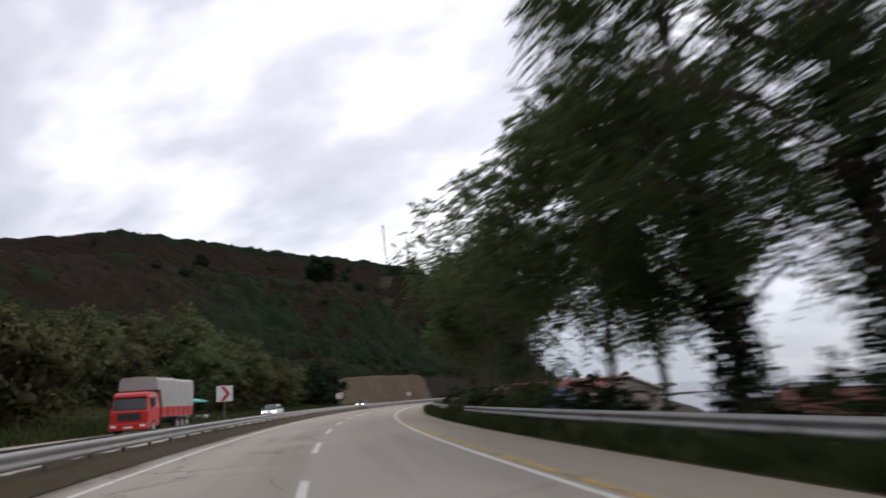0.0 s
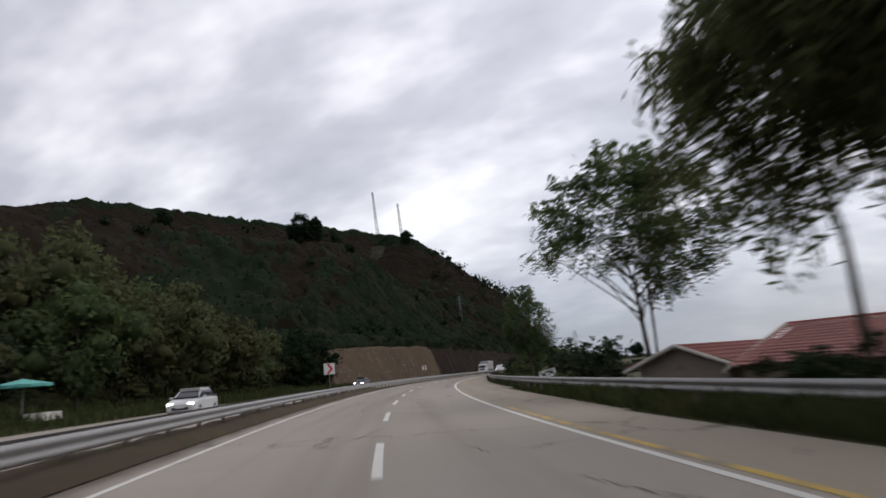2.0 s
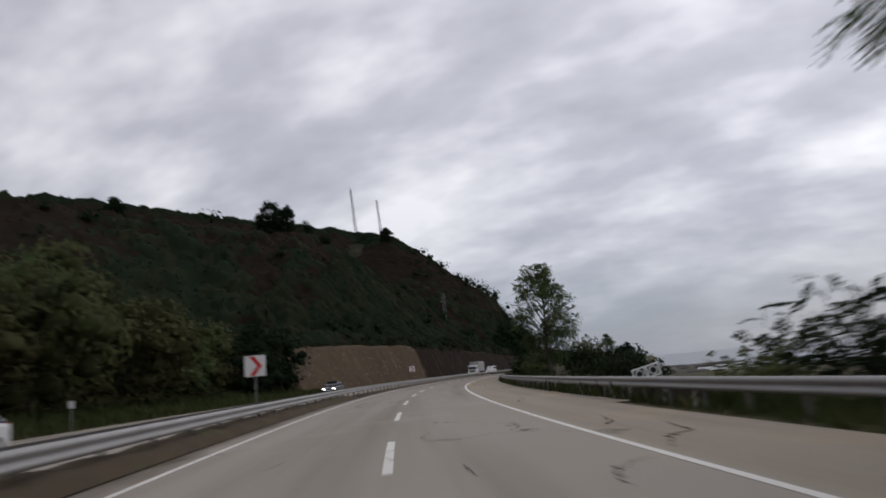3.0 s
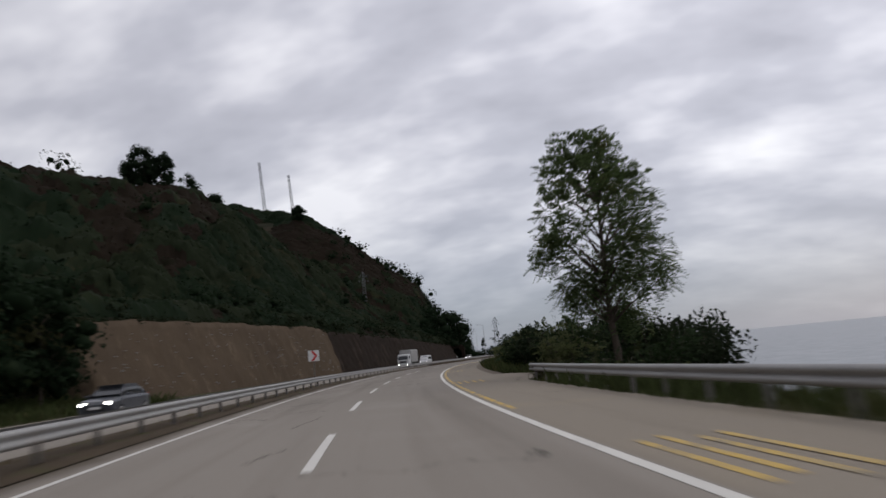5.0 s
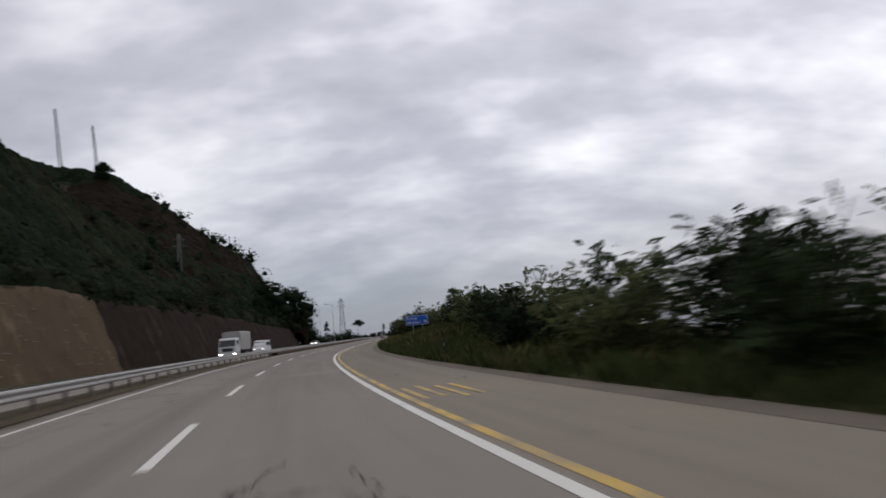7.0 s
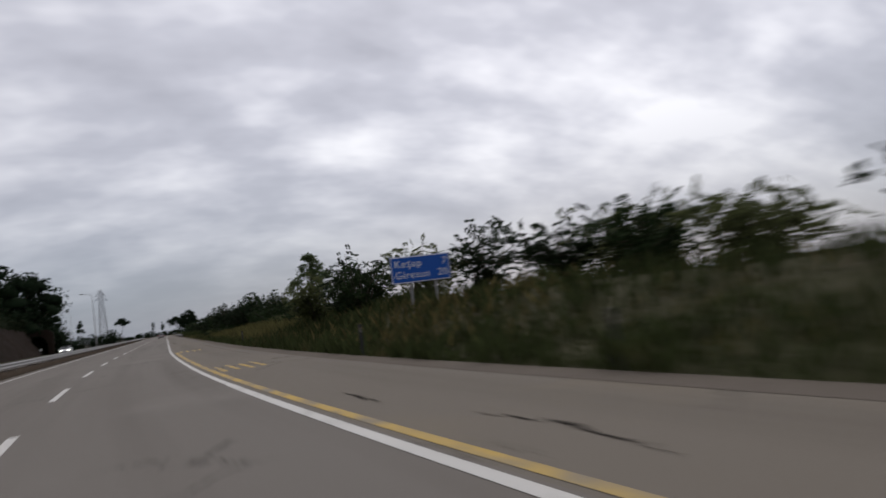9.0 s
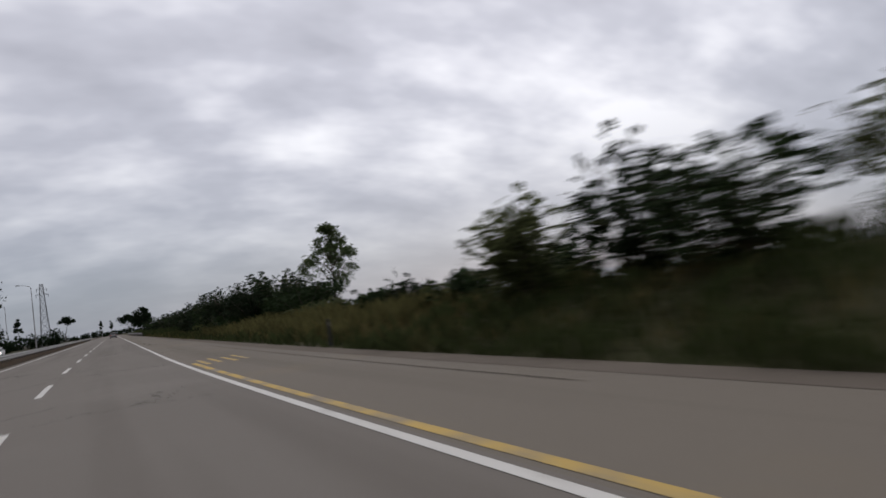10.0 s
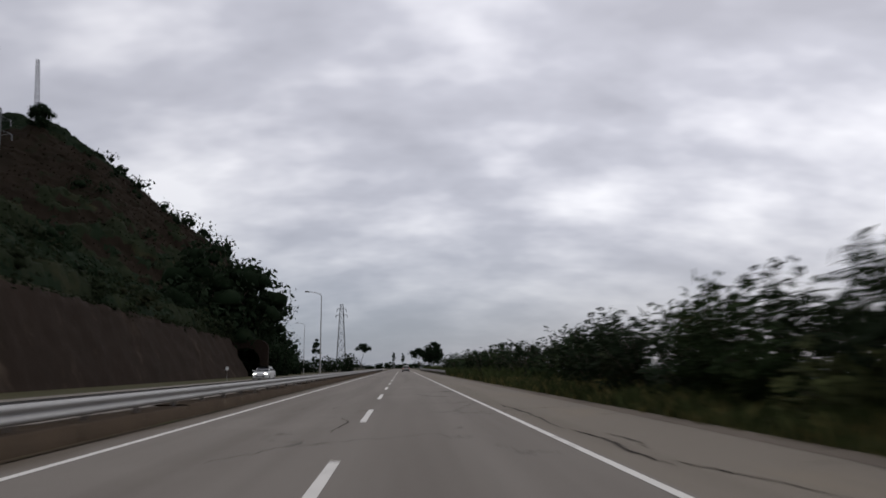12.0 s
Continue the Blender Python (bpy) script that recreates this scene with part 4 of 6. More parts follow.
G_B = "bushes along the shore side"
k = 0
for s, d, h, r in ((7, 9.4, 2.4, 2.2), (13, 9.0, 2.6, 2.3), (18, 8.8, 2.3, 2.2), (24, 8.6, 2.1, 2.1), (27, 8.2, 2.0, 1.6), (37, 9.4, 2.6, 2.0), (63.5, 10.3, 4.1, 2.2), (70, 10.8, 3.2, 2.0), (-4, 9.4, 2.0, 1.8), (31, 9.0, 1.7, 1.5), (35, 8.9, 1.6, 1.5), (41.5, 9.0, 1.4, 1.3), (-11, 9.2, 2.2, 2.0),
                   (134, 17, 5.5, 2.8), (140, 18, 5.8, 3.0), (146, 17, 5.0, 2.8), (152, 19, 6.2, 3.2), (158, 17, 4.2, 2.8), (162, 20, 6.0, 3.0), (127.5, 11.7, 3.2, 1.5), (130, 12.0, 3.6, 2.1), (133, 12.6, 4.4, 2.4), (136, 11.6, 3.4, 2.2), (139, 12.4, 4.2, 2.4), (142, 9.9, 3.5, 2.4), (146, 12.2, 4.0, 2.4), (149, 9.9, 3.2, 2.3), (153, 12.0, 3.9, 2.4),
                   (156, 10.0, 3.1, 2.2), (160, 12.0, 3.8, 2.4), (164, 10.2, 3.0, 2.2), (168, 12.4, 3.6, 2.4), (172, 11.8, 3.2, 2.2), (176, 12.6, 3.0, 2.2), (181, 13.2, 3.4, 2.3), (185, 13.4, 3.6, 2.3), (190, 14.2, 3.1, 2.2), (195, 14.6, 2.6, 2.0), (199, 15.0, 3.0, 2.2),
                   (204, 15.4, 3.3, 2.2), (201.5, 16.5, 3.3, 2.2), (255, 13.0, 2.6, 1.9), (209.5, 15.2, 4.3, 1.8), (213, 13.6, 3.8, 2.2), (216, 11.8, 3.7, 2.0), (219, 12.4, 4.0, 2.1), (221.5, 11.0, 3.7, 1.8), (259, 9.6, 1.5, 1.5), (263, 9.8, 1.8, 1.7), (266.5, 9.5, 1.6, 1.6), (270, 9.8, 1.9, 1.7), (274, 9.5, 1.7, 1.6), (264, 15.5, 4.2, 2.4), (261, 13.4, 3.5, 2.3), (260, 16.2, 3.9, 2.4), (269, 16.5, 4.6, 2.6), (274, 15, 4.2, 2.6), (226, 15.0, 2.2, 2.0), (232, 14.5, 1.5, 1.6), (236, 12.6, 1.7, 1.5), (241, 14.0, 1.2, 1.6), (247, 13.0, 1.4, 1.7), (229, 13.2, 2.0, 1.6), (234.5, 13.6, 1.9, 1.6), (238.5, 13.2, 1.3, 1.5), (224, 13.4, 2.1, 1.6)):
    k += 1
    h = max(1.1, h - 0.45 * max(0.0, float(ground_z(s, d))))
    bush("bush", stand(s, d, k * 47), "leafy feathered green shrub on the roadside bank", 100 + k, h, r, int((140 + 43 * r * h) * (0.85 if 208 < s < 223 else 1.0)), 0.47, (M_LEAF_BRIGHT, M_HEDGE, M_LEAF2)[k % 3], group=G_B)
bush("bush", stand(123.6, 7.7, 20), "olive clump of rank weeds at the end of the guardrail", 155, 1.1, 0.85, 420, 0.26, M_OLIVE, group=G_B)
for i, (s, d, top, r) in enumerate(((143, 22, 3.6, 3.4), (150, 24, 4.2, 3.6), (147, 20, 3.8, 3.2), (156, 26, 4.2, 3.4), (164, 28.5, 3.2, 3.4), (171, 31, 1.4, 3.2))):
    h = top - float(ground_z(s, d))
    bush("bush", stand(s, d, i * 53), "dense dark thicket on the wooded point by the sea", 160 + i, h, r, 2200, 0.21, (M_WOODS, M_HEDGE)[i % 2], style="cards", group="thickets on the point")
rng = np.random.RandomState(5)
for i in range(42):
    s = 252 + i * 3.4 + rng.uniform(-1, 1)
    d = 10.2 + rng.uniform(-0.7, 0.7) + (3.0 if i % 2 else 0) + max(0, 268 - s) * 0.15
    h = (2.9 if i % 2 == 0 else 3.7) * rng.uniform(0.85, 1.15) * (1.35 if 258 < s < 284 else 1.12)
    bush("bush", stand(s, d, i * 61), "dense dark green hedge shrub beside the shoulder", 200 + i, h, 2.4, int(720 if s < 300 else 220), 0.39 if s < 300 else 0.5, (M_LEAF_BRIGHT, M_HEDGE, M_HEDGE)[i % 3], group="hedge along the straight")

# left foot of the hill: separate trees
G_L = "trees at the foot of the hill"
protos = []
for i in range(5):
    protos.append(tree("tree", stand(-30 + i * 17, -27.5 - (i % 3) * 4, i * 70), ("rounded olive-green tree at the foot of the hill", "dense dark green tree at the foot of the hill")[i % 2], 300 + i, 8.0 + i * 0.9, 4.0 + 0.2 * i, 1.0, 36, 62, 0.25, (M_OLIVE, M_LEAF, M_OLIVE, M_WOODS_DARK, M_LEAF2)[i], style="cards", group=G_L))
rng = np.random.RandomState(8)
for i in range(62):
    s, d = -60 + (i % 31) * 6.7 + rng.uniform(-2, 2), (-25.5 if i < 31 else -34) + rng.uniform(-3, 2)
    if 50 < s < 76 and d > -28:
        d -= 5
    sc = rng.uniform(0.7, 1.15) * (1.0 if s < 120 else 0.75) * (1.3 if i >= 31 and 62 < s < 130 else 1.0)
    x, y = road_xy(s, d)
    m = pose(float(x), float(y), float(ground_z(s, d)) - 0.1, 0, 0, rng.uniform(0, 360)) @ Matrix.Diagonal((sc, sc, sc, 1))
    ob = copy_thing(protos[(0, 1, 2, 4, 0)[i % 5]], m)
    ob.matrix_basis = m

for s, d, h in ((141, -23.2, 8.0), (137, -24.6, 9.4), (143.5, -26.6, 10.5), (132, -23.4, 7.0)):
    x, y = road_xy(s, d)
    sc = h / 10.7
    m = pose(float(x), float(y), float(ground_z(s, d)) - 0.2, 0, 0, s * 53) @ Matrix.Diagonal((sc, sc, sc, 1))
    tagged(copy_thing(protos[3], m), "dark green tree crowding the end of the retaining wall").matrix_basis = m

for s, d, h in ((376, -27.4, 20), (380, -25.4, 15), (385, -26.2, 12.5), (390, -28, 10), (371, -31.5, 23)):
    x, y = road_xy(s, d)
    sc = h / 10.7
    m = pose(float(x), float(y), -0.1, 0, 0, s * 37) @ Matrix.Diagonal((sc, sc, sc, 1))
    ob = copy_thing(protos[3], m)
    ob.matrix_basis = m


def woods(name, label, seed, count, s_span, d_span, radius, leaf, per, mat, keep, lift=0.5, tall=0.8):
    """Woods and scrub as one mass: rounded ragged crowns over the slope."""
    rng = np.random.RandomState(seed)
    s = rng.uniform(*s_span, count)
    d = -np.exp(rng.uniform(math.log(-d_span[0]), math.log(-d_span[1]), count))
    x, y = road_xy(s, d)
    z = ground_z(s, d)
    ok = keep(s, d, x, y, z, rng) & ((s < 366) | (-d > 0.135 * (s - 254) + 9))
    woods_at(name, label, rng, x[ok], y[ok], z[ok], radius, leaf, per, mat, lift, tall)


def woods_at(name, label, rng, x, y, z, radius, leaf, per, mat, lift, tall):
    n = len(x)
    far = 1 + np.minimum(np.hypot(x - 20, y + 100) / 500, 1.0)
    r = radius * rng.uniform(0.55, 1.45, n) * far
    c = np.stack([x, y, z + r * lift], 1)
    c = np.repeat(c, 4, 0) + rng.standard_normal((4 * n, 3)).clip(-1.6, 1.6) * (0.40, 0.40, 0.26) * np.repeat(r, 4)[:, None]
    r, far, n = np.repeat(r, 4) * rng.uniform(0.4, 0.75, 4 * n), np.repeat(far, 4), 4 * n
    v, f = clumped(c, r, tall, per, leaf * np.repeat(far * (r / radius / far) ** 0.5, per), rng, loose=0.6, core_r=0.44)
    me = mesh_of(name, v, f, mat)
    tagged(new(name, me), label, "woods", kind="stuff")


def brown(x, y, z):
    return lumps(x, y, 90, 21) * 1.6 + (z - 27) / 34


def olive(x, y, z):
    return lumps(x, y, 46, 4) * 1.5 - (z - 14) / 16


def crowns(x, y, cell, seed):
    """Rounded crowns packed side by side: height, a number for each crown, and the crown's middle."""
    best, num, mx, my = np.zeros(x.shape), np.zeros(x.shape), x.copy(), y.copy()
    ix, iy = np.floor(x / cell), np.floor(y / cell)
    for a in (-1, 0, 1):
        for b in (-1, 0, 1):
            cx, cy = ix + a, iy + b
            h = [np.mod(np.sin(cx * p + cy * q + seed) * 43758.5453, 1.0) for p, q in ((127.1, 311.7), (269.5, 183.3), (419.2, 371.9))]
            px, py, r = (cx + h[0]) * cell, (cy + h[1]) * cell, cell * (0.62 + 0.40 * h[2])
            z = r * (0.35 + 0.55 * h[2]) * np.sqrt(np.maximum(1 - ((x - px) ** 2 + (y - py) ** 2) / r ** 2, 0))
            win = z > best
            best, num = np.where(win, z, best), np.where(win, np.mod(h[2] * 7.13 + h[0], 1.0), num)
            mx, my = np.where(win, px, mx), np.where(win, py, my)
    return best, num, mx, my


def canopy_sheet(name, label, s, d, cell, leaf, leaves, seed, rough):
    """The closed canopy of a slope: packed crowns of several kinds with leaf sprays standing out of it."""
    rng = np.random.RandomState(seed)
    S, D = np.meshgrid(s, d, indexing="ij")
    S, D = S + rng.uniform(-0.3, 0.3, S.shape) * (s[1] - s[0]), D * (1 + rng.uniform(-0.003, 0.003, D.shape))
    X, Y = road_xy(S, D)
    Z = ground_z(S, D)
    big, num, mx, my = crowns(X, Y, cell, seed)
    small = crowns(X, Y, cell * 0.36, seed + 5)[0]
    tiny = crowns(X, Y, cell * 0.15, seed + 9)[0]
    dry = np.clip((brown(X, Y, Z) + 1.5 * (num - 0.5)) * 1.6 + 0.05, 0, 1)
    crest = step01(ridge_height(X, Y, [(a, b, 0) for a, b, c in RIDGE_FAR[1:6]], 1.0, 0), -26, -6)
    dry = dry * (1 - crest)
    side = step01(S, 139, 149)
    edge = step01(-D, 26.4, 28.4) * side + step01(-D, 29, 38) * (1 - side)
    full = np.interp(-D, (30, 58), (0.40, 1.0))
    lift = edge * full * ((1 - 0.7 * dry) * big * 0.95 + (1.1 - 0.4 * dry) * small + 0.8 * tiny + 0.16 * rng.standard_normal(S.shape)) + 0.25 * edge
    Z = Z + lift
    # shade of the further slope put into leaf colour: no olive, more dark crowns
    kind = np.where(dry > 0.55, 1, np.where((olive(mx, my, Z) + 1.0 * (num - 0.5) > 0.25) & (S < 150), 2, np.where((num > 0.74 - 0.34 * step01(S, 110, 170)) | (crest > 0.5), 3, 0)))
    n = len(d)
    i = np.arange(len(s) - 1)[:, None] * n + np.arange(n - 1)[None, :]
    ok = ((S < 366) | (-D > 0.135 * (S - 254) + 9))
    good = (ok[:-1, :-1] & ok[1:, :-1] & ok[:-1, 1:] & ok[1:, 1:]).ravel()
    f = np.stack([i, i + 1, i + n + 1, i + n], -1).reshape(-1, 4)[good]
    P = (np.stack([X, Y, Z], -1) + rng.standard_normal(X.shape + (3,)) * (rough * edge)[..., None]).reshape(-1, 3)
    k = kind.ravel()[f[:, 0]]
    mats = (M_WOODS, M_FERN, M_OLIVE, M_WOODS_DARK)
    me = mesh_of(name, P, f, mats[0])
    for m in mats[1:]:
        me.materials.append(m)
    me.polygons.foreach_set("material_index", k.astype(np.int32))
    tagged(new(name, me), label, "woods", kind="stuff")
    pick = f[rng.randint(0, len(f), leaves)]
    a, b, c = P[pick[:, 0]], P[pick[:, 1]], P[pick[:, 3]]
    out = unit(np.cross(b - a, c - a))
    out *= np.where(out[:, 2:] < 0, -1, 1)
    grow = leaf * (1 + np.minimum(np.hypot(a[:, 0] - 10, np.maximum(np.abs(a[:, 1] + 90) - 150, 0)) / 170, 2.2))
    base = (a + P[pick[:, 2]]) / 2 + out * (grow * rng.uniform(0.0, 0.8, leaves))[:, None] + rng.standard_normal((leaves, 3)) * 0.15
    kk = kind.ravel()[pick[:, 0]]
    for m, word in enumerate(("green", "brown", "olive", "dark")):
        q = kk == m
        if q.sum() > 10:
            v, t = shell_cards(base[q], out[q], grow[q] * (0.7 if m == 1 else 1.0), rng, loose=0.7)
            tagged(new("leaf_sprays", mesh_of("leaf_sprays", v, t, mats[m])), word + " leaf sprays over the scrub of the hillside", "foliage", kind="stuff")


canopy_sheet("hillside_woods", "dense scrub and low woods above the retaining wall", np.arange(-70, 384, 0.5), -np.arange(25.8, 62, 0.55), 4.8, 0.17, 32000, 31, 0.18)
canopy_sheet("upper_woods", "dark green and brown scrub over the upper hillside", np.arange(-120, 640, 1.15), -np.geomspace(60, 430, 140), 4.8, 0.30, 62000, 31, 0.34)
woods("green_shrubs", "rounded green shrubs crowding the slope above the wall", 51, 1000, (70, 380), (-26.8, -64), 1.2, 0.20, 20, M_WOODS, lambda s, d, x, y, z, r: (brown(x, y, z) + 0.5 * r.standard_normal(len(x)) < 0.45) & (z > 1.5), lift=0.5, tall=0.85)
woods("dark_shrubs", "dark evergreen shrubs among the scrub of the slope", 52, 600, (70, 380), (-26.8, -66), 1.3, 0.20, 20, M_WOODS_DARK, lambda s, d, x, y, z, r: (lumps(x, y, 30, 12) + 0.3 * r.standard_normal(len(x)) > 0.0) & (z > 1.5), lift=0.55, tall=0.95)
woods("bracken", "low brown bracken and dead fern on the upper slope", 53, 900, (60, 380), (-28, -66), 0.9, 0.16, 14, M_FERN, lambda s, d, x, y, z, r: (brown(x, y, z) + 0.4 * r.standard_normal(len(x)) > 0.1) & (z > 1.5), lift=0.35, tall=0.6)
woods("hillside_trees", "darker taller trees scattered over the hillside", 33, 420, (-110, 640), (-30, -430), 2.2, 0.30, 34, M_WOODS_DARK, lambda s, d, x, y, z, r: lumps(x, y, 60, 9) + 0.3 * r.standard_normal(len(x)) > 0.05, lift=0.9, tall=1.0)
rng = np.random.RandomState(34)
s_top = rng.uniform(148, 366, 560)
d_top = -25.5 - 0.9 * (s_top > 220) - rng.uniform(0, 2.4, 560)
woods_at("wall_top_scrub", "scrub and dry grass hanging over the top of the retaining wall", rng, *road_xy(s_top, d_top), np.interp(s_top, WALL_TOP_S, WALL_TOP_Z) - 0.25, 0.7, 0.14, 13, M_WOODS, 0.2, 0.7)
woods("far_woods", "distant trees beyond the end of the straight", 35, 600, (560, 900), (-20, -200), 3.0, 0.5, 14, M_WOODS_DARK, lambda s, d, x, y, z, r: z > -1, lift=0.8, tall=1.0)


def grass(name, label, seed, count, s_span, d_span, size, mat, keep=None, bias=1.0):
    """Standing blades, each a bent pointed sliver."""
    rng = np.random.RandomState(seed)
    s = rng.uniform(*s_span, count)
    d = d_span[0] + (d_span[1] - d_span[0]) * rng.uniform(0, 1, count) ** bias
    x, y = road_xy(s, d)
    z = ground_z(s, d)
    tuft = 0.5 + 0.8 * np.clip(lumps(x, y, 2.5, seed) * 2 + 0.5, 0, 1)
    if keep is not None:
        ok = keep(s, d, rng)
        x, y, z, tuft = x[ok], y[ok], z[ok], tuft[ok]
    n = len(x)
    h = size * rng.uniform(0.5, 1.3, n) * tuft
    a = rng.uniform(0, 6.283, n)
    lean = rng.uniform(0.1, 0.6, n) * h
    b = rng.uniform(0, 6.283, n)
    w = 0.012 + 0.03 * size
    p = np.stack([x, y, z - 0.03], 1)
    side = np.stack([np.cos(a), np.sin(a), 0 * a], 1) * w
    top = p + np.stack([np.cos(b) * lean, np.sin(b) * lean, h], 1)
    mid = p + np.stack([np.cos(b) * lean * 0.3, np.sin(b) * lean * 0.3, h * 0.6], 1)
    v = np.stack([p - side, p + side, mid + side * 0.8, top], 1).reshape(-1, 3)
    tagged(new(name, mesh_of(name, v, np.arange(4 * n).reshape(-1, 4), mat)), label, "grass", kind="stuff")


grass("verge_grass", "green verge grass beside the shoulder", 41, 46000, (-25, 124.2), (6.1, 12.5), 0.42, M_GRASS, lambda s, d, r: d > np.interp(s, (45, 70), (6.05, 6.85)), bias=1.5)
grass("bank_grass", "rank green grass over the roadside bank", 42, 62000, (124.2, 300), (7.3, 14), 0.42, M_GRASS, lambda s, d, r: ~((s > 124.4) & (s < 136) & (d < 9.3)) & ~((s > 188) & (s < 210) & (d > 9.3) & (r.uniform(0, 1, len(s)) < 0.45)) & ~((s > 226) & (s < 263) & (r.uniform(0, 1, len(s)) < 0.7)), bias=1.3)
grass("bank_dry_grass", "tall dry yellow grass on the bank", 43, 26000, (150, 300), (7.9, 14), 0.42, M_DRYGRASS, lambda s, d, r: lumps(s, d * 2, 22, 4) + 0.4 * r.standard_normal(len(s)) + 0.5 * ((s > 222) & (s < 262)) - 0.3 * ((s > 188) & (s < 210)) > 0.1)
grass("dry_grass_patch", "tall straw-coloured grass patch on the bank", 47, 15000, (228, 263), (8.0, 12.5), 0.6, M_STRAW)
grass("hedge_foot_grass", "dry olive grass along the foot of the hedge", 48, 9000, (262, 345), (7.1, 9.4), 0.42, M_STRAW, lambda s, d, r: lumps(s, d * 2, 14, 6) + 0.3 * r.standard_normal(len(s)) > 0.1)
grass("left_verge_grass", "grass along the far verge", 44, 30000, (-40, 150), (-17.6, -26), 0.6, M_GRASS)
grass("median_weeds", "sparse dry weeds in the median", 45, 7000, (-20, 330), (-6.7, -4.85), 0.16, M_DRYGRASS)
grass("far_verge_grass", "grass strip along the far shoulder", 46, 14000, (300, 480), (7.2, 12), 0.8, M_GRASS)

# ---- signs ----


def flat_shape(name, pts, z, mat, parent, thick=0.004, label=""):
    """A thin raised plate of a given outline, in the board's own plane."""
    bm = bmesh.new()
    f = bm.faces.new([bm.verts.new((x, z, y)) for x, y in pts])
    r = bmesh.ops.extrude_face_region(bm, geom=[f])
    for v in r["geom"]:
        if isinstance(v, bmesh.types.BMVert):
            v.co.y += thick
    return part(name, bm, parent, label, mat)


def chevron_sign(s, d, size, bottom, turn=0.0):
    t = thing("chevron_sign", on_road(s, d, 0.02, turn), "white square curve marker with a red chevron on a steel post", "road sign", "curve markers in the median")
    board = part("board", block(-size / 2, size / 2, -0.015, 0.015, bottom, bottom + size, 0.008), t, mat=M_SIGNWHITE)
    w, h = size, size
    flat_shape("chevron", [(-0.26 * w, bottom + 0.96 * h), (-0.02 * w, bottom + 0.96 * h), (0.34 * w, bottom + 0.5 * h), (-0.02 * w, bottom + 0.04 * h), (-0.26 * w, bottom + 0.04 * h), (0.10 * w, bottom + 0.5 * h)], -0.020, M_SIGNRED, board, 0.004)
    part("post", tube(bmesh.new(), (0, 0.045, -0.3), (0, 0.045, bottom + size * 0.9), 0.032, 0.032, 10), t, mat=M_STEEL_OLD)
    for z in (0.25, 0.75):
        part("clamp", block(-0.06, 0.06, 0.016, 0.08, bottom + size * z - 0.02, bottom + size * z + 0.02, 0.004), t, mat=M_STEEL_OLD)
    return t


chevron_sign(19.3, -4.98, 0.74, 1.62, 4)
chevron_sign(74.8, -5.05, 0.74, 1.72, 4)
chevron_sign(142.0, -5.1, 0.74, 1.85, 4)


def text_part(name, body, size, x, z, y, parent, mat, align="LEFT"):
    cu = bpy.data.curves.new(name, "FONT")
    cu.body, cu.size, cu.align_x, cu.extrude, cu.space_character = body, size, align, 0.002, 1.12
    tmp = bpy.data.objects.new(name, cu)
    me = bpy.data.meshes.new_from_object(tmp)
    bpy.data.objects.remove(tmp)
    me.transform(pose(x, y, z, 90, 0, 0))
    me.materials.clear()
    me.materials.append(mat)
    return part(name, me, parent)


sign = thing("direction_sign", on_road(206.8, 11.25, 0.0, -3), "blue distance sign with white place names on two steel posts", "road sign")
board = part("board", block(-1.12, 1.12, -0.02, 0.02, 1.90, 2.84, 0.02), sign, mat=M_SIGNBLUE)
for name, x0, x1, z0, z1 in (("border", -1.10, 1.10, 2.80, 2.825), ("border", -1.10, 1.10, 1.915, 1.94), ("border", -1.10, -1.075, 1.915, 2.825), ("border", 1.075, 1.10, 1.915, 2.825)):
    part(name, block(x0, x1, -0.026, -0.019, z0, z1), board, mat=M_SIGNWHITE)
text_part("place_name", "Ke\u015fap", 0.36, -0.98, 2.46, -0.024, board, M_SIGNWHITE)
text_part("place_name", "Giresun", 0.36, -0.98, 2.07, -0.024, board, M_SIGNWHITE)
text_part("distance", "7", 0.36, 1.0, 2.46, -0.024, board, M_SIGNWHITE, "RIGHT")
text_part("distance", "20", 0.36, 1.0, 2.07, -0.024, board, M_SIGNWHITE, "RIGHT")
for x in (-0.42, 0.52):
    part("post", tube(bmesh.new(), (x, 0.06, 0.0), (x, 0.06, 2.75), 0.045, 0.045, 10), sign, mat=M_STEEL)
for z in (2.1, 2.6):
    part("brace", block(-0.9, 0.9, 0.02, 0.05, z - 0.03, z + 0.03, 0.005), sign, mat=M_STEEL_OLD)


def marker_post(s, d, h, turn=0.0):
    t = thing("marker_post", on_road(s, d, float(ground_z(s, d)), turn), "small pale plate on a thin steel post in the verge", "marker post")
    part("post", tube(bmesh.new(), (0, 0, -0.2), (0, 0, h), 0.022, 0.022, 8), t, mat=M_STEEL)
    part("plate", block(-0.17, 0.17, -0.035, -0.022, h - 0.38, h, 0.01), t, mat=M_SIGNWHITE)


marker_post(87.0, -17.9, 1.55)
marker_post(330, -18.2, 1.5)


def edge_post(s, d, h):
    t = thing("edge_post", on_road(s, d, float(ground_z(s, d))), "short dark weathered post at the edge of the shoulder", "post", "edge posts")
    part("post", block(-0.05, 0.05, -0.035, 0.035, -0.2, h, 0.012, (0.01, 0.01, 0.01)), t, mat=M_BLACK)
    part("reflector", block(-0.03, 0.03, -0.042, -0.034, h - 0.22, h - 0.1, 0.003), t, mat=M_STEEL_OLD)


for s, d in ((166.0, 7.45), (192.2, 7.45), (202.7, 7.45), (227.7, 7.6)):
    edge_post(s, d, 0.85)

# ---- vehicles ----


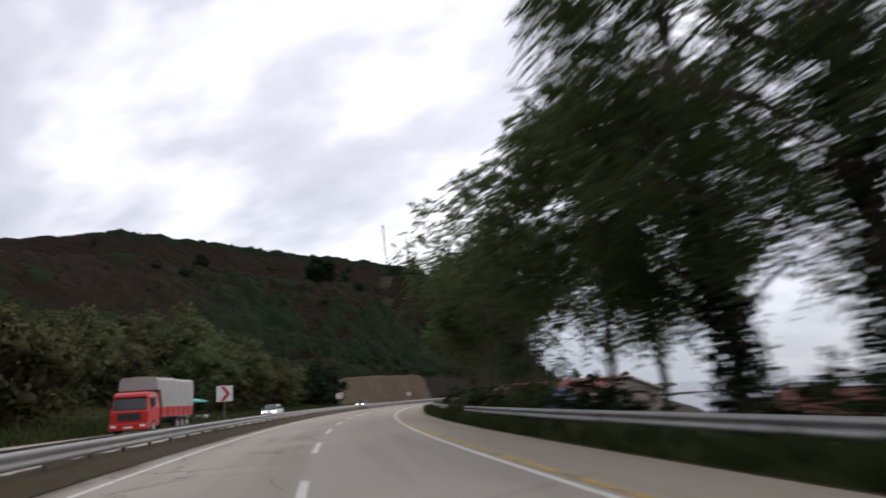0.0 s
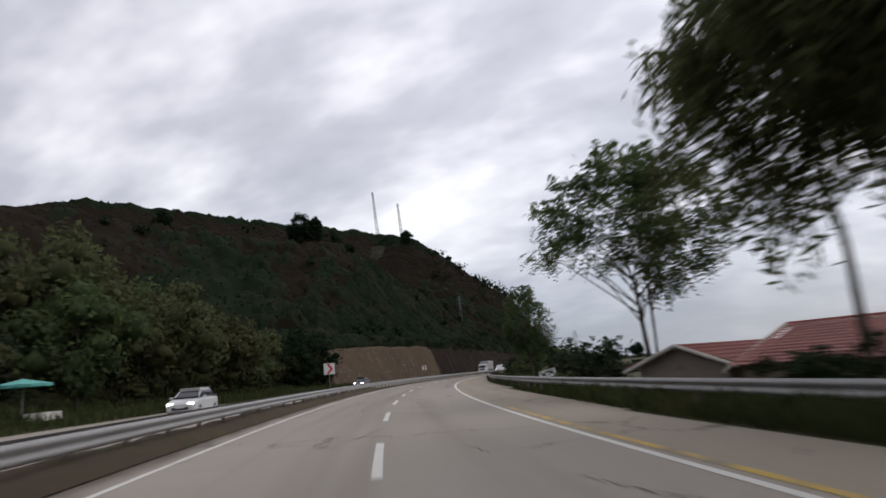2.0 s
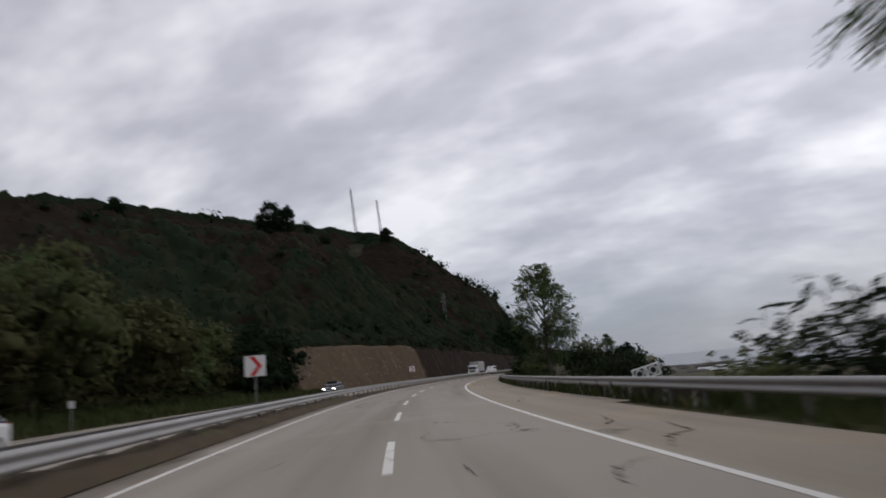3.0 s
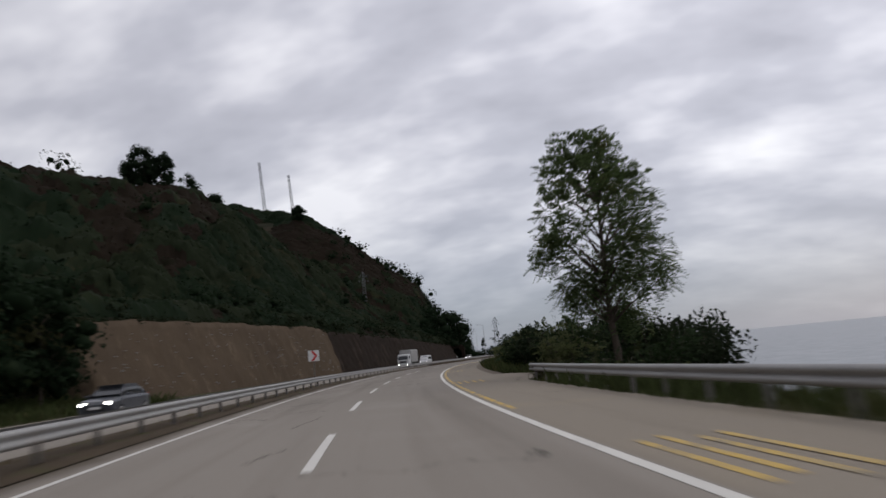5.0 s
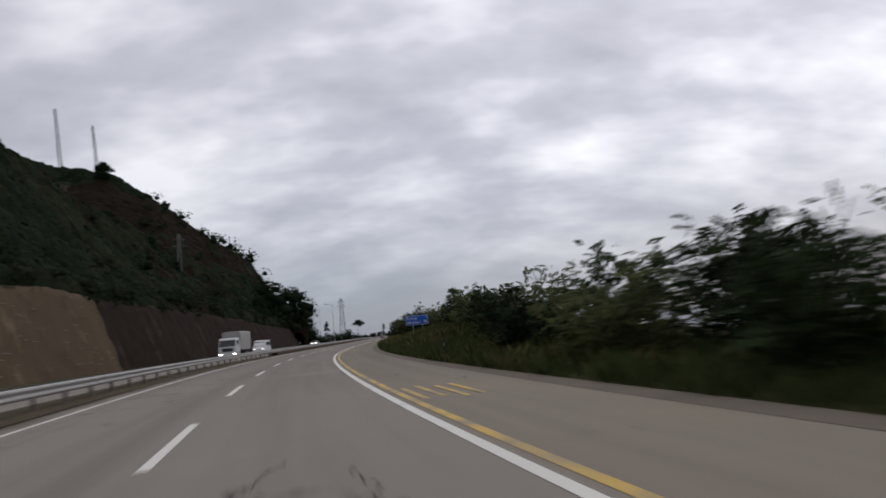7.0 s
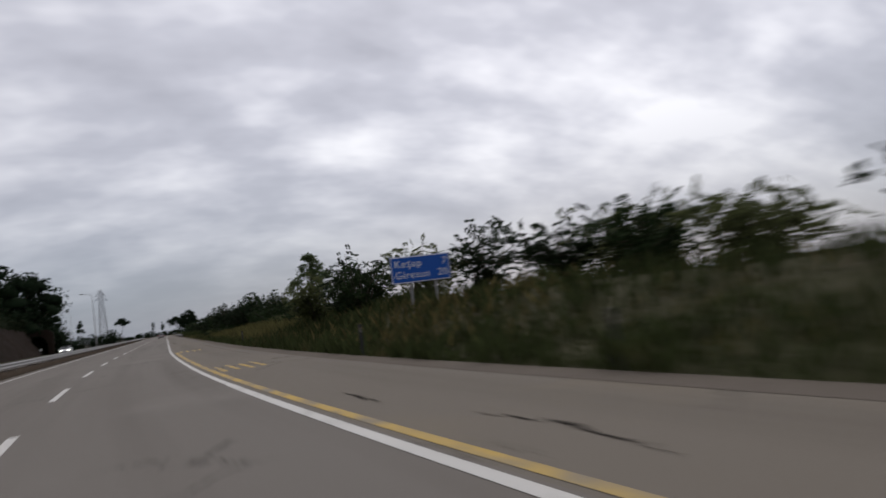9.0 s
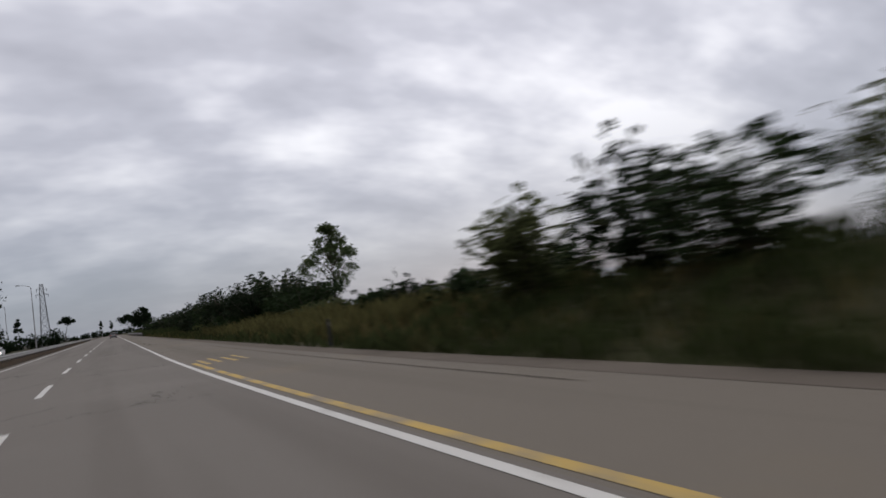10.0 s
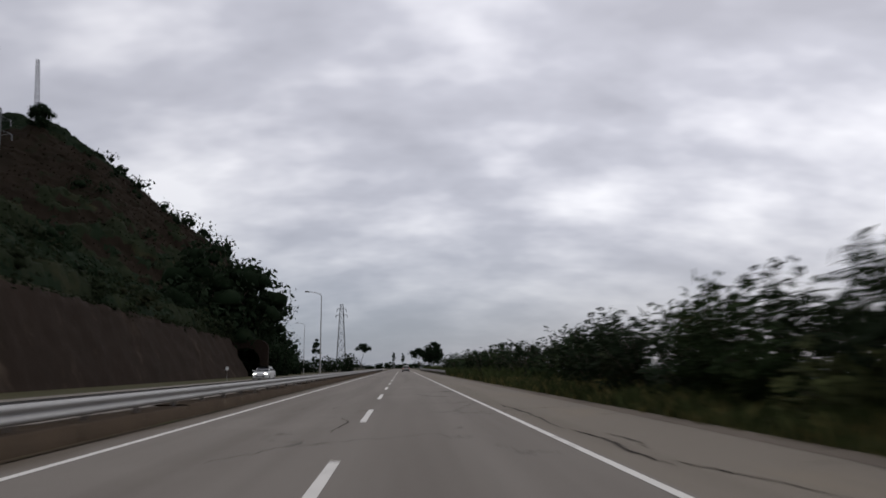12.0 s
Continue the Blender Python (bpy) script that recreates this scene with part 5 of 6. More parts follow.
def wheel(parent, x, y, r, w, twin=False):
    bm = bmesh.new()
    bmesh.ops.create_cone(bm, cap_ends=True, segments=20, radius1=r, radius2=r, depth=w, matrix=pose(x, y, r, 0, 90, 0))
    bmesh.ops.bevel(bm, geom=[e for e in bm.edges if len(e.link_faces) == 2 and any(len(f.verts) > 4 for f in e.link_faces)], offset=0.04, segments=2, affect="EDGES")
    wh = part("wheel", bm, parent, mat=M_RUBBER)
    side = 1 if x > 0 else -1
    rim = bmesh.new()
    bmesh.ops.create_cone(rim, cap_ends=True, segments=16, radius1=r * 0.6, radius2=r * 0.45, depth=0.04, matrix=pose(x + side * (w / 2 + 0.005), y, r, 0, 90 * side, 0))
    part("rim", rim, wh, mat=M_STEEL)


def lamp_pair(parent, x, y, z, w, h, on=True):
    for sx in (-1, 1):
        part("headlight", block(sx * x - w / 2, sx * x + w / 2, y - 0.03, y + 0.05, z - h / 2, z + h / 2, 0.02), parent, mat=M_LAMP if on else M_SIGNWHITE)


def shell(sections, mat_name="", close=True):
    """A smooth body through cross-sections: (y, half width, bottom, shoulder, top, top half width)."""
    bm = bmesh.new()
    rings = []
    for y, w, z0, z1, z2, tw in sections:
        pts = [(-w * 0.94, z0), (-w, z0 + 0.14), (-w, z1 - 0.1), (-w * 0.97, z1), (-tw, z2 - 0.05), (-tw * 0.9, z2), (tw * 0.9, z2), (tw, z2 - 0.05), (w * 0.97, z1), (w, z1 - 0.1), (w, z0 + 0.14), (w * 0.94, z0)]
        rings.append([bm.verts.new((x, y, z)) for x, z in pts])
    n = len(rings[0])
    for a, b in zip(rings, rings[1:]):
        for k in range(n):
            bm.faces.new((a[k], a[(k + 1) % n], b[(k + 1) % n], b[k]))
    bm.faces.new(rings[0])
    bm.faces.new(rings[-1])
    return bm


def car(name, m, label, paint, length=4.2, width=1.74, height=1.5, van=False, lights=True, category="car", tail=False):
    """A hatchback or van facing -y, with cabin glass, wheels, lamps, mirrors and bumpers as parts."""
    t = thing(name, m, label, category, "vehicles on the road")
    L, w = length, width / 2
    if van:
        body = [(-L / 2, w * 0.86, 0.32, 0.75, 0.80, w * 0.8), (-L / 2 + 0.12, w * 0.95, 0.28, 0.95, 1.0, w * 0.86), (-L / 2 + 0.75, w, 0.26, 1.12, 1.2, w * 0.9), (-L / 2 + 1.35, w, 0.26, 1.25, height - 0.25, w * 0.88), (-L / 2 + 1.9, w, 0.26, 1.3, height, w * 0.88), (L / 2 - 0.1, w, 0.28, 1.3, height, w * 0.88), (L / 2, w * 0.96, 0.34, 1.25, height - 0.1, w * 0.85)]
    else:
        body = [(-L / 2, w * 0.82, 0.30, 0.60, 0.64, w * 0.75), (-L / 2 + 0.12, w * 0.93, 0.24, 0.72, 0.78, w * 0.83), (-L / 2 + 0.55, w, 0.20, 0.84, 0.88, w * 0.86), (-L / 2 + 1.1, w, 0.20, 0.92, 0.97, w * 0.86), (L / 2 - 0.5, w, 0.22, 0.95, 1.0, w * 0.86), (L / 2 - 0.08, w * 0.95, 0.26, 0.92, 0.98, w * 0.83), (L / 2, w * 0.9, 0.34, 0.85, 0.9, w * 0.78)]
    part("body", shell(body), t, mat=paint, smooth=False)
    if van:
        part("windscreen", shell([(-L / 2 + 0.80, w * 0.86, 1.16, 1.18, 1.20, w * 0.80), (-L / 2 + 1.38, w * 0.84, 1.20, height - 0.28, height - 0.20, w * 0.78)]), t, mat=M_GLASS)
        for sx in (-1, 1):
            part("side_window", block(sx * (w * 0.99) - 0.02, sx * (w * 0.99) + 0.02, -L / 2 + 1.5, L / 2 - 0.5, 1.32, height - 0.3, 0.01), t, mat=M_GLASS)
    else:
        cabin = [(-L / 2 + 0.95, w * 0.84, 0.90, 0.94, 0.97, w * 0.78), (-L / 2 + 1.75, w * 0.86, 0.92, height - 0.16, height - 0.06, w * 0.66), (L / 2 - 1.0, w * 0.86, 0.92, height - 0.14, height - 0.04, w * 0.66), (L / 2 - 0.2, w * 0.84, 0.92, 1.02, 1.06, w * 0.74)]
        part("cabin_glass", shell(cabin), t, mat=M_GLASS)
        part("roof", shell([(-L / 2 + 1.62, w * 0.66, height - 0.10, height - 0.06, height - 0.03, w * 0.60), (-L / 2 + 2.1, w * 0.69, height - 0.10, height - 0.03, height, w * 0.62), (L / 2 - 1.1, w * 0.69, height - 0.10, height - 0.03, height, w * 0.62), (L / 2 - 0.62, w * 0.66, height - 0.26, height - 0.14, height - 0.08, w * 0.60)]), t, mat=paint)
        for sx in (-1, 1):
            for y0, y1, z0, z1, yy in ((-L / 2 + 0.95, -L / 2 + 1.75, 0.95, height - 0.1, 0.05), (0.15, 0.2, 0.95, height - 0.1, 0.05), (L / 2 - 0.25, L / 2 - 0.85, 1.0, height - 0.12, 0.08)):
                part("pillar", tube(bmesh.new(), (sx * w * 0.84, y0, z0), (sx * w * 0.67, y1, z1), 0.035, 0.035, 6), t, mat=paint)
    part("grille", block(-w * 0.55, w * 0.55, -L / 2 - 0.02, -L / 2 + 0.06, 0.34, 0.5, 0.02), t, mat=M_BLACK)
    part("number_plate", block(-0.26, 0.26, -L / 2 - 0.035, -L / 2 - 0.02, 0.44, 0.55, 0.004), t, mat=M_SIGNWHITE)
    part("rear_bumper", block(-w * 0.9, w * 0.9, L / 2 - 0.06, L / 2 + 0.03, 0.34, 0.56, 0.03), t, mat=M_BLACK)
    lamp_pair(t, w * 0.66, -L / 2 + 0.04, 0.66 if not van else 0.78, 0.3, 0.15, lights)
    for sx in (-1, 1):
        part("tail_light", block(sx * w * 0.78 - 0.08, sx * w * 0.78 + 0.08, L / 2 - 0.06, L / 2 + 0.02, 0.72, 0.95, 0.02), t, mat=M_SIGNRED)
        part("mirror", block(sx * (w + 0.1) - 0.09, sx * (w + 0.1) + 0.09, -L / 2 + 1.25, -L / 2 + 1.37, 0.95, 1.08, 0.03), t, mat=paint)
        for y in (-L / 2 + 0.8, L / 2 - 0.75):
            wheel(t, sx * (w - 0.09), y, 0.31, 0.2)
    return t


def lorry(m, label, paint, box_mat, length, height, cab_len=2.2, wide=2.45, tarp_lip=True, lights=False):
    """A cab with an unrolled tarpaulin or box body behind, facing -y."""
    t = thing("truck", m, label, "truck", "vehicles on the road")
    w = wide / 2
    cab_h = 2.75
    part("cab", shell([(0.0, w * 0.93, 0.45, 1.45, 1.5, w * 0.9), (0.05, w * 0.97, 0.40, 1.55, 1.6, w * 0.93), (0.28, w * 0.98, 0.40, 1.8, cab_h - 0.15, w * 0.88), (0.5, w * 0.98, 0.42, 1.9, cab_h, w * 0.88), (cab_len, w * 0.98, 0.50, 1.9, cab_h, w * 0.88)]), t, mat=paint)
    part("windscreen", block(-w * 0.86, w * 0.86, 0.0, 0.16, 1.62, 2.36, 0.03, (0.16, -0.10, 0.06)), t, mat=M_GLASS)
    part("sun_visor", block(-w * 0.88, w * 0.88, -0.02, 0.24, 2.40, 2.50, 0.02), t, mat=paint)
    part("grille", block(-w * 0.6, w * 0.6, -0.045, 0.05, 0.95, 1.4, 0.02), t, mat=M_BLACK)
    part("bumper", block(-w, w, -0.12, 0.3, 0.34, 0.78, 0.05), t, mat=paint)
    part("number_plate", block(-0.28, 0.28, -0.14, -0.118, 0.46, 0.58, 0.004), t, mat=M_SIGNWHITE)
    lamp_pair(t, w * 0.74, -0.115, 0.60, 0.34, 0.16, lights)
    for sx in (-1, 1):
        part("side_window", block(sx * w * 0.97 - 0.02, sx * w * 0.97 + 0.02, 0.55, 1.45, 1.75, 2.4, 0.02), t, mat=M_GLASS)
        part("mirror", block(sx * (w + 0.13) - 0.09, sx * (w + 0.13) + 0.09, 0.15, 0.24, 1.7, 2.25, 0.03), t, mat=M_BLACK)
        part("step", block(sx * w * 0.93 - 0.06, sx * w * 0.93 + 0.06, 0.5, 1.5, 0.42, 0.5, 0.01), t, mat=M_BLACK)
    y0, y1 = cab_len + 0.25, length
    part("chassis", block(-0.45, 0.45, 0.6, y1 - 0.2, 0.72, 0.98, 0.02), t, mat=M_BLACK)
    bed = part("load_bed", block(-w, w, y0, y1, 1.05, 1.75, 0.02), t, mat=paint if tarp_lip else box_mat)
    if tarp_lip:
        n = int((y1 - y0) / 1.2)
        for sx in (-1, 1):
            for i in range(n + 1):
                y = y0 + 0.1 + i * (y1 - y0 - 0.2) / n
                part("stake", block(sx * (w + 0.015) - 0.02, sx * (w + 0.015) + 0.02, y - 0.04, y + 0.04, 1.03, 1.78, 0.006), bed, mat=M_BLACK)
    bm = bmesh.new()
    n = 14
    rings = []
    front = y0 - (0.95 if tarp_lip else 0.0)
    for i in range(n + 1):
        f = i / n
        y = front + (y1 - front) * f
        sag = 0.05 * math.sin(i * 2.4) - 0.04 * (i % 2)
        low = cab_h + 0.12 if y < y0 - 0.05 else 1.72
        pts = [(-w - 0.02, low), (-w - 0.02 - 0.02 * (i % 2), (low + height) / 2), (-w, height - 0.18), (-w * 0.88, height + sag), (0, height + 0.06 + sag), (w * 0.88, height + sag), (w, height - 0.18), (w + 0.02 + 0.02 * (i % 2), (low + height) / 2), (w + 0.02, low)]
        rings.append([bm.verts.new((x, y, z)) for x, z in pts])
    for a, b in zip(rings, rings[1:]):
        for k in range(len(a) - 1):
            bm.faces.new((a[k], a[k + 1], b[k + 1], b[k]))
        bm.faces.new((a[-1], a[0], b[0], b[-1]))
    bm.faces.new(rings[0])
    bm.faces.new(rings[-1])
    part("tarpaulin" if tarp_lip else "box_body", bm, t, mat=box_mat)
    for y in (1.05, y1 - 2.7, y1 - 1.45) if length < 9.5 else (1.05, y1 - 3.9, y1 - 2.7, y1 - 1.5):
        for sx in (-1, 1):
            wheel(t, sx * (w - 0.18), y, 0.48, 0.32)
    part("tail_bar", block(-w, w, y1 - 0.02, y1 + 0.06, 0.55, 0.72, 0.02), t, mat=M_BLACK)
    return t


lorry(on_road(31.5, -13.6), "red flatbed truck with a grey tarpaulin cover", M_RED, M_TARP, 10.2, 3.72)
lorry(on_road(233, -13.2), "white truck with a tall grey box body", M_WHITE, M_TARP, 8.8, 3.6, tarp_lip=False, lights=True)
car("car", on_road(69.5, -12.4), "small white hatchback with lit headlights", M_WHITE)
car("car", on_road(129, -12.6), "dark hatchback with lit headlights", M_DARKCAR, height=1.45)
car("van", on_road(252, -12.6), "white passenger van with dark side windows", M_WHITE, 5.2, 1.95, 2.2, van=True, category="van")
car("car", on_road(329, -14.0), "pale car with lit headlights", M_WHITE, height=1.45)
car("car", on_road(418, 1.9, 0.0, 180), "grey car driving ahead on the straight", M_STEEL, lights=False, height=1.55)

# ---- roadside stall ----
stall = thing("stall", on_road(60.5, -21.4, float(ground_z(60.5, -21.4)), 6), "low roadside shack of weathered sheet with a sloping roof", "shack")
part("wall_panel", block(-1.6, 1.6, -2.4, -2.34, 0, 1.5, 0.01), stall, mat=M_SHEET)
part("wall_panel", block(1.54, 1.6, -2.34, 2.3, 0, 1.45, 0.01), stall, mat=M_SHEET)
part("wall_panel", block(-1.6, -1.54, -2.34, 2.3, 0, 1.7, 0.01), stall, mat=M_SHEET)
bm = block(-2.0, 2.0, -2.8, 2.6, 1.52, 1.58, 0.01)
bmesh.ops.rotate(bm, verts=bm.verts, cent=(0, 0, 1.5), matrix=Matrix.Rotation(radians(-6), 3, "Y"))
part("roof", bm, stall, mat=M_SHEET)
for x, y in ((-1.5, -2.3), (1.62, -2.3), (1.62, 2.3)):
    part("post", tube(bmesh.new(), (x, y, -0.1), (x, y, 2.0), 0.06, 0.05, 8), stall, mat=M_PLASTER)
for a, b in (((-0.6, -1.5, 1.55), (0.2, -1.3, 2.25)), ((0.9, -1.5, 1.5), (0.2, -1.3, 2.25)), ((-0.4, -1.4, 1.85), (0.75, -1.4, 1.8))):
    part("roof_pole", tube(bmesh.new(), a, b, 0.035, 0.03, 6), stall, mat=M_BARK)


def parasol(m, label, mat, r=1.55, h=2.3):
    t = thing("parasol", m, label, "parasol")
    bm = bmesh.new()
    top = bm.verts.new((0, 0, h + 0.35))
    ring, hem = [], []
    for k in range(16):
        a = 6.2832 * k / 16
        q = r * (1.0 if k % 2 == 0 else 0.94)
        z = h if k % 2 == 0 else h + 0.04
        ring.append(bm.verts.new((math.cos(a) * q, math.sin(a) * q, z)))
        hem.append(bm.verts.new((math.cos(a) * q, math.sin(a) * q, z - 0.16)))
    for k in range(16):
        j = (k + 1) % 16
        bm.faces.new((top, ring[k], ring[j]))
        bm.faces.new((ring[k], hem[k], hem[j], ring[j]))
    part("canopy", bm, t, mat=mat)
    part("pole", tube(bmesh.new(), (0, 0, -0.1), (0, 0, h + 0.4), 0.025, 0.02, 8), t, mat=M_STEEL)
    for k in range(8):
        a = 6.2832 * k / 8
        part("rib", tube(bmesh.new(), (0, 0, h + 0.32), (math.cos(a) * r * 0.98, math.sin(a) * r * 0.98, h - 0.01), 0.012, 0.01, 5), t, mat=M_STEEL)
    part("foot", tube(bmesh.new(), (0, 0, -0.05), (0, 0, 0.12), 0.25, 0.2, 14), t, mat=M_CONCRETE)


parasol(on_road(67.5, -21.2, float(ground_z(67.5, -21.2))), "faded teal and white market parasol by the shack", M_TEAL)
table = thing("table", on_road(68.5, -20.6, float(ground_z(68.5, -20.6)), 8), "long market table with a hanging white cloth", "table")
part("tabletop", block(-0.5, 0.5, -1.3, 1.3, 0.70, 0.74, 0.01), table, mat=M_PLASTER)
for x in (-0.42, 0.42):
    for y in (-1.2, 1.2):
        part("leg", block(x - 0.03, x + 0.03, y - 0.03, y + 0.03, 0, 0.7, 0.005), table, mat=M_BARK)
bm = bmesh.new()
rows = []
for z, g in ((0.755, 0.0), (0.74, 0.05), (0.5, 0.07), (0.28, 0.1)):
    ring = []
    for k in range(40):
        a = 6.2832 * k / 40
        x = max(-1, min(1, 1.35 * math.cos(a))) * (0.5 + g + (0.03 * math.sin(k * 2.2) if z < 0.7 else 0))
        y = max(-1, min(1, 1.35 * math.sin(a))) * (1.3 + g + (0.03 * math.cos(k * 1.7) if z < 0.7 else 0))
        ring.append(bm.verts.new((x, y, z + (0.05 * math.sin(k * 0.9) if z < 0.3 else 0))))
    rows.append(ring)
for a, b in zip(rows, rows[1:]):
    for k in range(40):
        bm.faces.new((a[k], a[(k + 1) % 40], b[(k + 1) % 40], b[k]))
bm.faces.new(rows[0])
tagged(part("tablecloth", bm, None, mat=M_PLASTER), "white cloth hanging over the market table", "tablecloth").matrix_basis = table.matrix_basis.copy()

# ---- houses by the shore ----


def house(m, label, wide, deep, eaves, rise, tiles=True):
    """A low house with a tiled gable roof along x, its walls, windows and door."""
    t = thing("house", m, label, "house", "houses by the shore")
    part("wall", block(-wide / 2, wide / 2, -deep / 2, deep / 2, -1.5, eaves, 0.02), t, mat=M_HOUSE)
    bm = bmesh.new()
    a = [bm.verts.new(p) for p in ((-wide / 2, -deep / 2, eaves), (-wide / 2, deep / 2, eaves), (-wide / 2, 0, eaves + rise))]
    b = [bm.verts.new(p) for p in ((wide / 2, -deep / 2, eaves), (wide / 2, deep / 2, eaves), (wide / 2, 0, eaves + rise))]
    bm.faces.new(a)
    bm.faces.new(b)
    bm.faces.new((a[0], b[0], b[2], a[2]))
    bm.faces.new((a[1], b[1], b[2], a[2]))
    part("gable", bm, t, mat=M_HOUSE)
    roof = part("roof", block(-wide / 2 - 0.3, wide / 2 + 0.3, -0.12, 0.12, eaves + rise + 0.02, eaves + rise + 0.14, 0.05), t, mat=M_ROOF)
    run = math.hypot(deep / 2 + 0.5, rise * (1 + 1.0 / deep))
    n = int(run / 0.42)
    for sg in (-1, 1):
        for i in range(n):
            f0, f1 = i / n, (i + 1.12) / n
            bm = bmesh.new()
            zf = lambda f: eaves + rise + 0.06 - f * rise * (1 + 1.0 / deep)
            yf = lambda f: sg * f * (deep / 2 + 0.5)
            cols = int(wide / 0.3)
            prev = None
            for k in range(cols * 2 + 1):
                x = -wide / 2 - 0.3 + (wide + 0.6) * k / (cols * 2)
                bump = 0.045 if k % 2 else 0.0
                p = bm.verts.new((x, yf(f0), zf(f0) + bump))
                q = bm.verts.new((x, yf(f1), zf(f1) + bump + 0.035))
                if prev:
                    bm.faces.new((prev[0], p, q, prev[1]))
                prev = (p, q)
            part("tile_course", bm, roof, mat=M_ROOF)
    for sx in (-1, 1):
        for sg in (-1, 1):
            part("verge_board", tube(bmesh.new(), (sx * (wide / 2 + 0.33), 0, eaves + rise + 0.1), (sx * (wide / 2 + 0.33), sg * (deep / 2 + 0.5), eaves - 0.1 - rise / deep * 0.8), 0.07, 0.07, 6), t, mat=M_PLASTER)
    for sx in (-1, 1):
        for x in (-wide * 0.28, wide * 0.1):
            win = part("window", block(x - 0.5, x + 0.5, sx * deep / 2 - 0.03, sx * deep / 2 + 0.03, eaves - 1.5, eaves - 0.45, 0.01), t, mat=M_GLASS)
            part("sill", block(x - 0.58, x + 0.58, sx * deep / 2 - 0.08, sx * deep / 2 + 0.08, eaves - 1.58, eaves - 1.5, 0.01), win, mat=M_CONCRETE)
    part("door", block(wide * 0.3, wide * 0.3 + 0.9, -deep / 2 - 0.03, -deep / 2 + 0.03, -0.6, eaves - 0.4, 0.01), t, mat=M_BARK)
    return t


def at_shore(s, d, z, turn):
    x, y = road_xy(s, d)
    return pose(float(x), float(y), z, 0, 0, heading(s) + turn)


house(at_shore(46.4, 18.8, -3.4, 129), "low house with a broad dull red tiled roof below the road", 13, 10, 4.18, 1.12)
house(at_shore(54.9, 13.7, -3.4, 39), "small outbuilding with a dull red gable roof below the road", 8, 3.4, 4.29, 0.53)
house(at_shore(16, 25, -4.6, 80), "low shed with an old red tiled roof under the trees", 12, 8, 3.2, 1.8)

cover = thing("covered_boat", on_road(26.8, 13.6, float(ground_z(26.8, 13.6)), -35), "boat on a cradle under a dark blue tarpaulin", "boat")
part("cover_sheet", shell([(-3.2, 0.3, 2.2, 2.6, 2.8, 0.2), (-2.0, 1.1, 1.6, 3.0, 3.7, 0.35), (0.0, 1.4, 1.5, 3.2, 4.2, 0.3), (2.0, 1.3, 1.6, 3.0, 3.9, 0.35), (3.0, 0.9, 1.8, 2.8, 3.3, 0.4)]), cover, mat=M_BLUECLOTH)
part("hull", shell([(-3.4, 0.12, 1.2, 1.9, 2.2, 0.1), (-1.5, 0.9, 0.7, 1.5, 1.8, 0.85), (1.5, 1.1, 0.6, 1.5, 1.8, 1.05), (3.0, 0.95, 0.8, 1.5, 1.8, 0.9)]), cover, mat=M_WHITE)
for y in (-1.4, 1.6):
    part("cradle_leg", block(-0.9, 0.9, y - 0.1, y + 0.1, -0.6, 0.85, 0.02), cover, mat=M_BARK)

g0 = -float(ground_z(78.7, 10.4))
rack = thing("ring_frame", on_road(78.7, 10.4, -g0, 0), "two white square frames with round rings, tilted behind the guardrail", "frame")
tilt = Matrix.Translation((0, 0, g0 + 0.55)) @ Matrix.Rotation(radians(-13), 4, "Y")
for x in (-0.31, 0.31):
    bm = bmesh.new()
    for a in ((-0.30, 0.30, 0.20, 0.27), (-0.30, 0.30, -0.27, -0.20), (-0.30, -0.23, -0.20, 0.20), (0.23, 0.30, -0.20, 0.20)):
        box(bm, x + a[0], x + a[1], -0.05, 0.05, a[2], a[3], 0.008)
    bm.transform(tilt)
    frame_part = part("square_frame", bm, rack, mat=M_SIGNWHITE)
    bm = bmesh.new()
    rim = [[bm.verts.new((x + math.cos(a) * (0.16 + q * math.cos(b)), q * math.sin(b), math.sin(a) * (0.16 + q * math.cos(b)))) for b in (6.2832 * k / 8 for k in range(8))] for a, q in ((6.2832 * i / 24, 0.035) for i in range(24))]
    for i in range(24):
        for k in range(8):
            bm.faces.new((rim[i][k], rim[(i + 1) % 24][k], rim[(i + 1) % 24][(k + 1) % 8], rim[i][(k + 1) % 8]))
    bm.transform(tilt)
    part("ring", bm, frame_part, mat=M_SIGNWHITE)
    part("dark_back", block(-0.22, 0.22, 0.06, 0.08, -0.2, 0.2, 0.005), frame_part, mat=M_BLACK).matrix_basis = tilt @ Matrix.Translation((x, 0, 0))
for x, top in ((-0.5, g0 + 0.30), (0.5, g0 + 0.52)):
    part("leg", tube(bmesh.new(), (x, 0, -0.1), (x, 0, top), 0.04, 0.035, 8), rack, mat=M_STEEL_OLD)

# ---- masts, pylons and street lamps ----


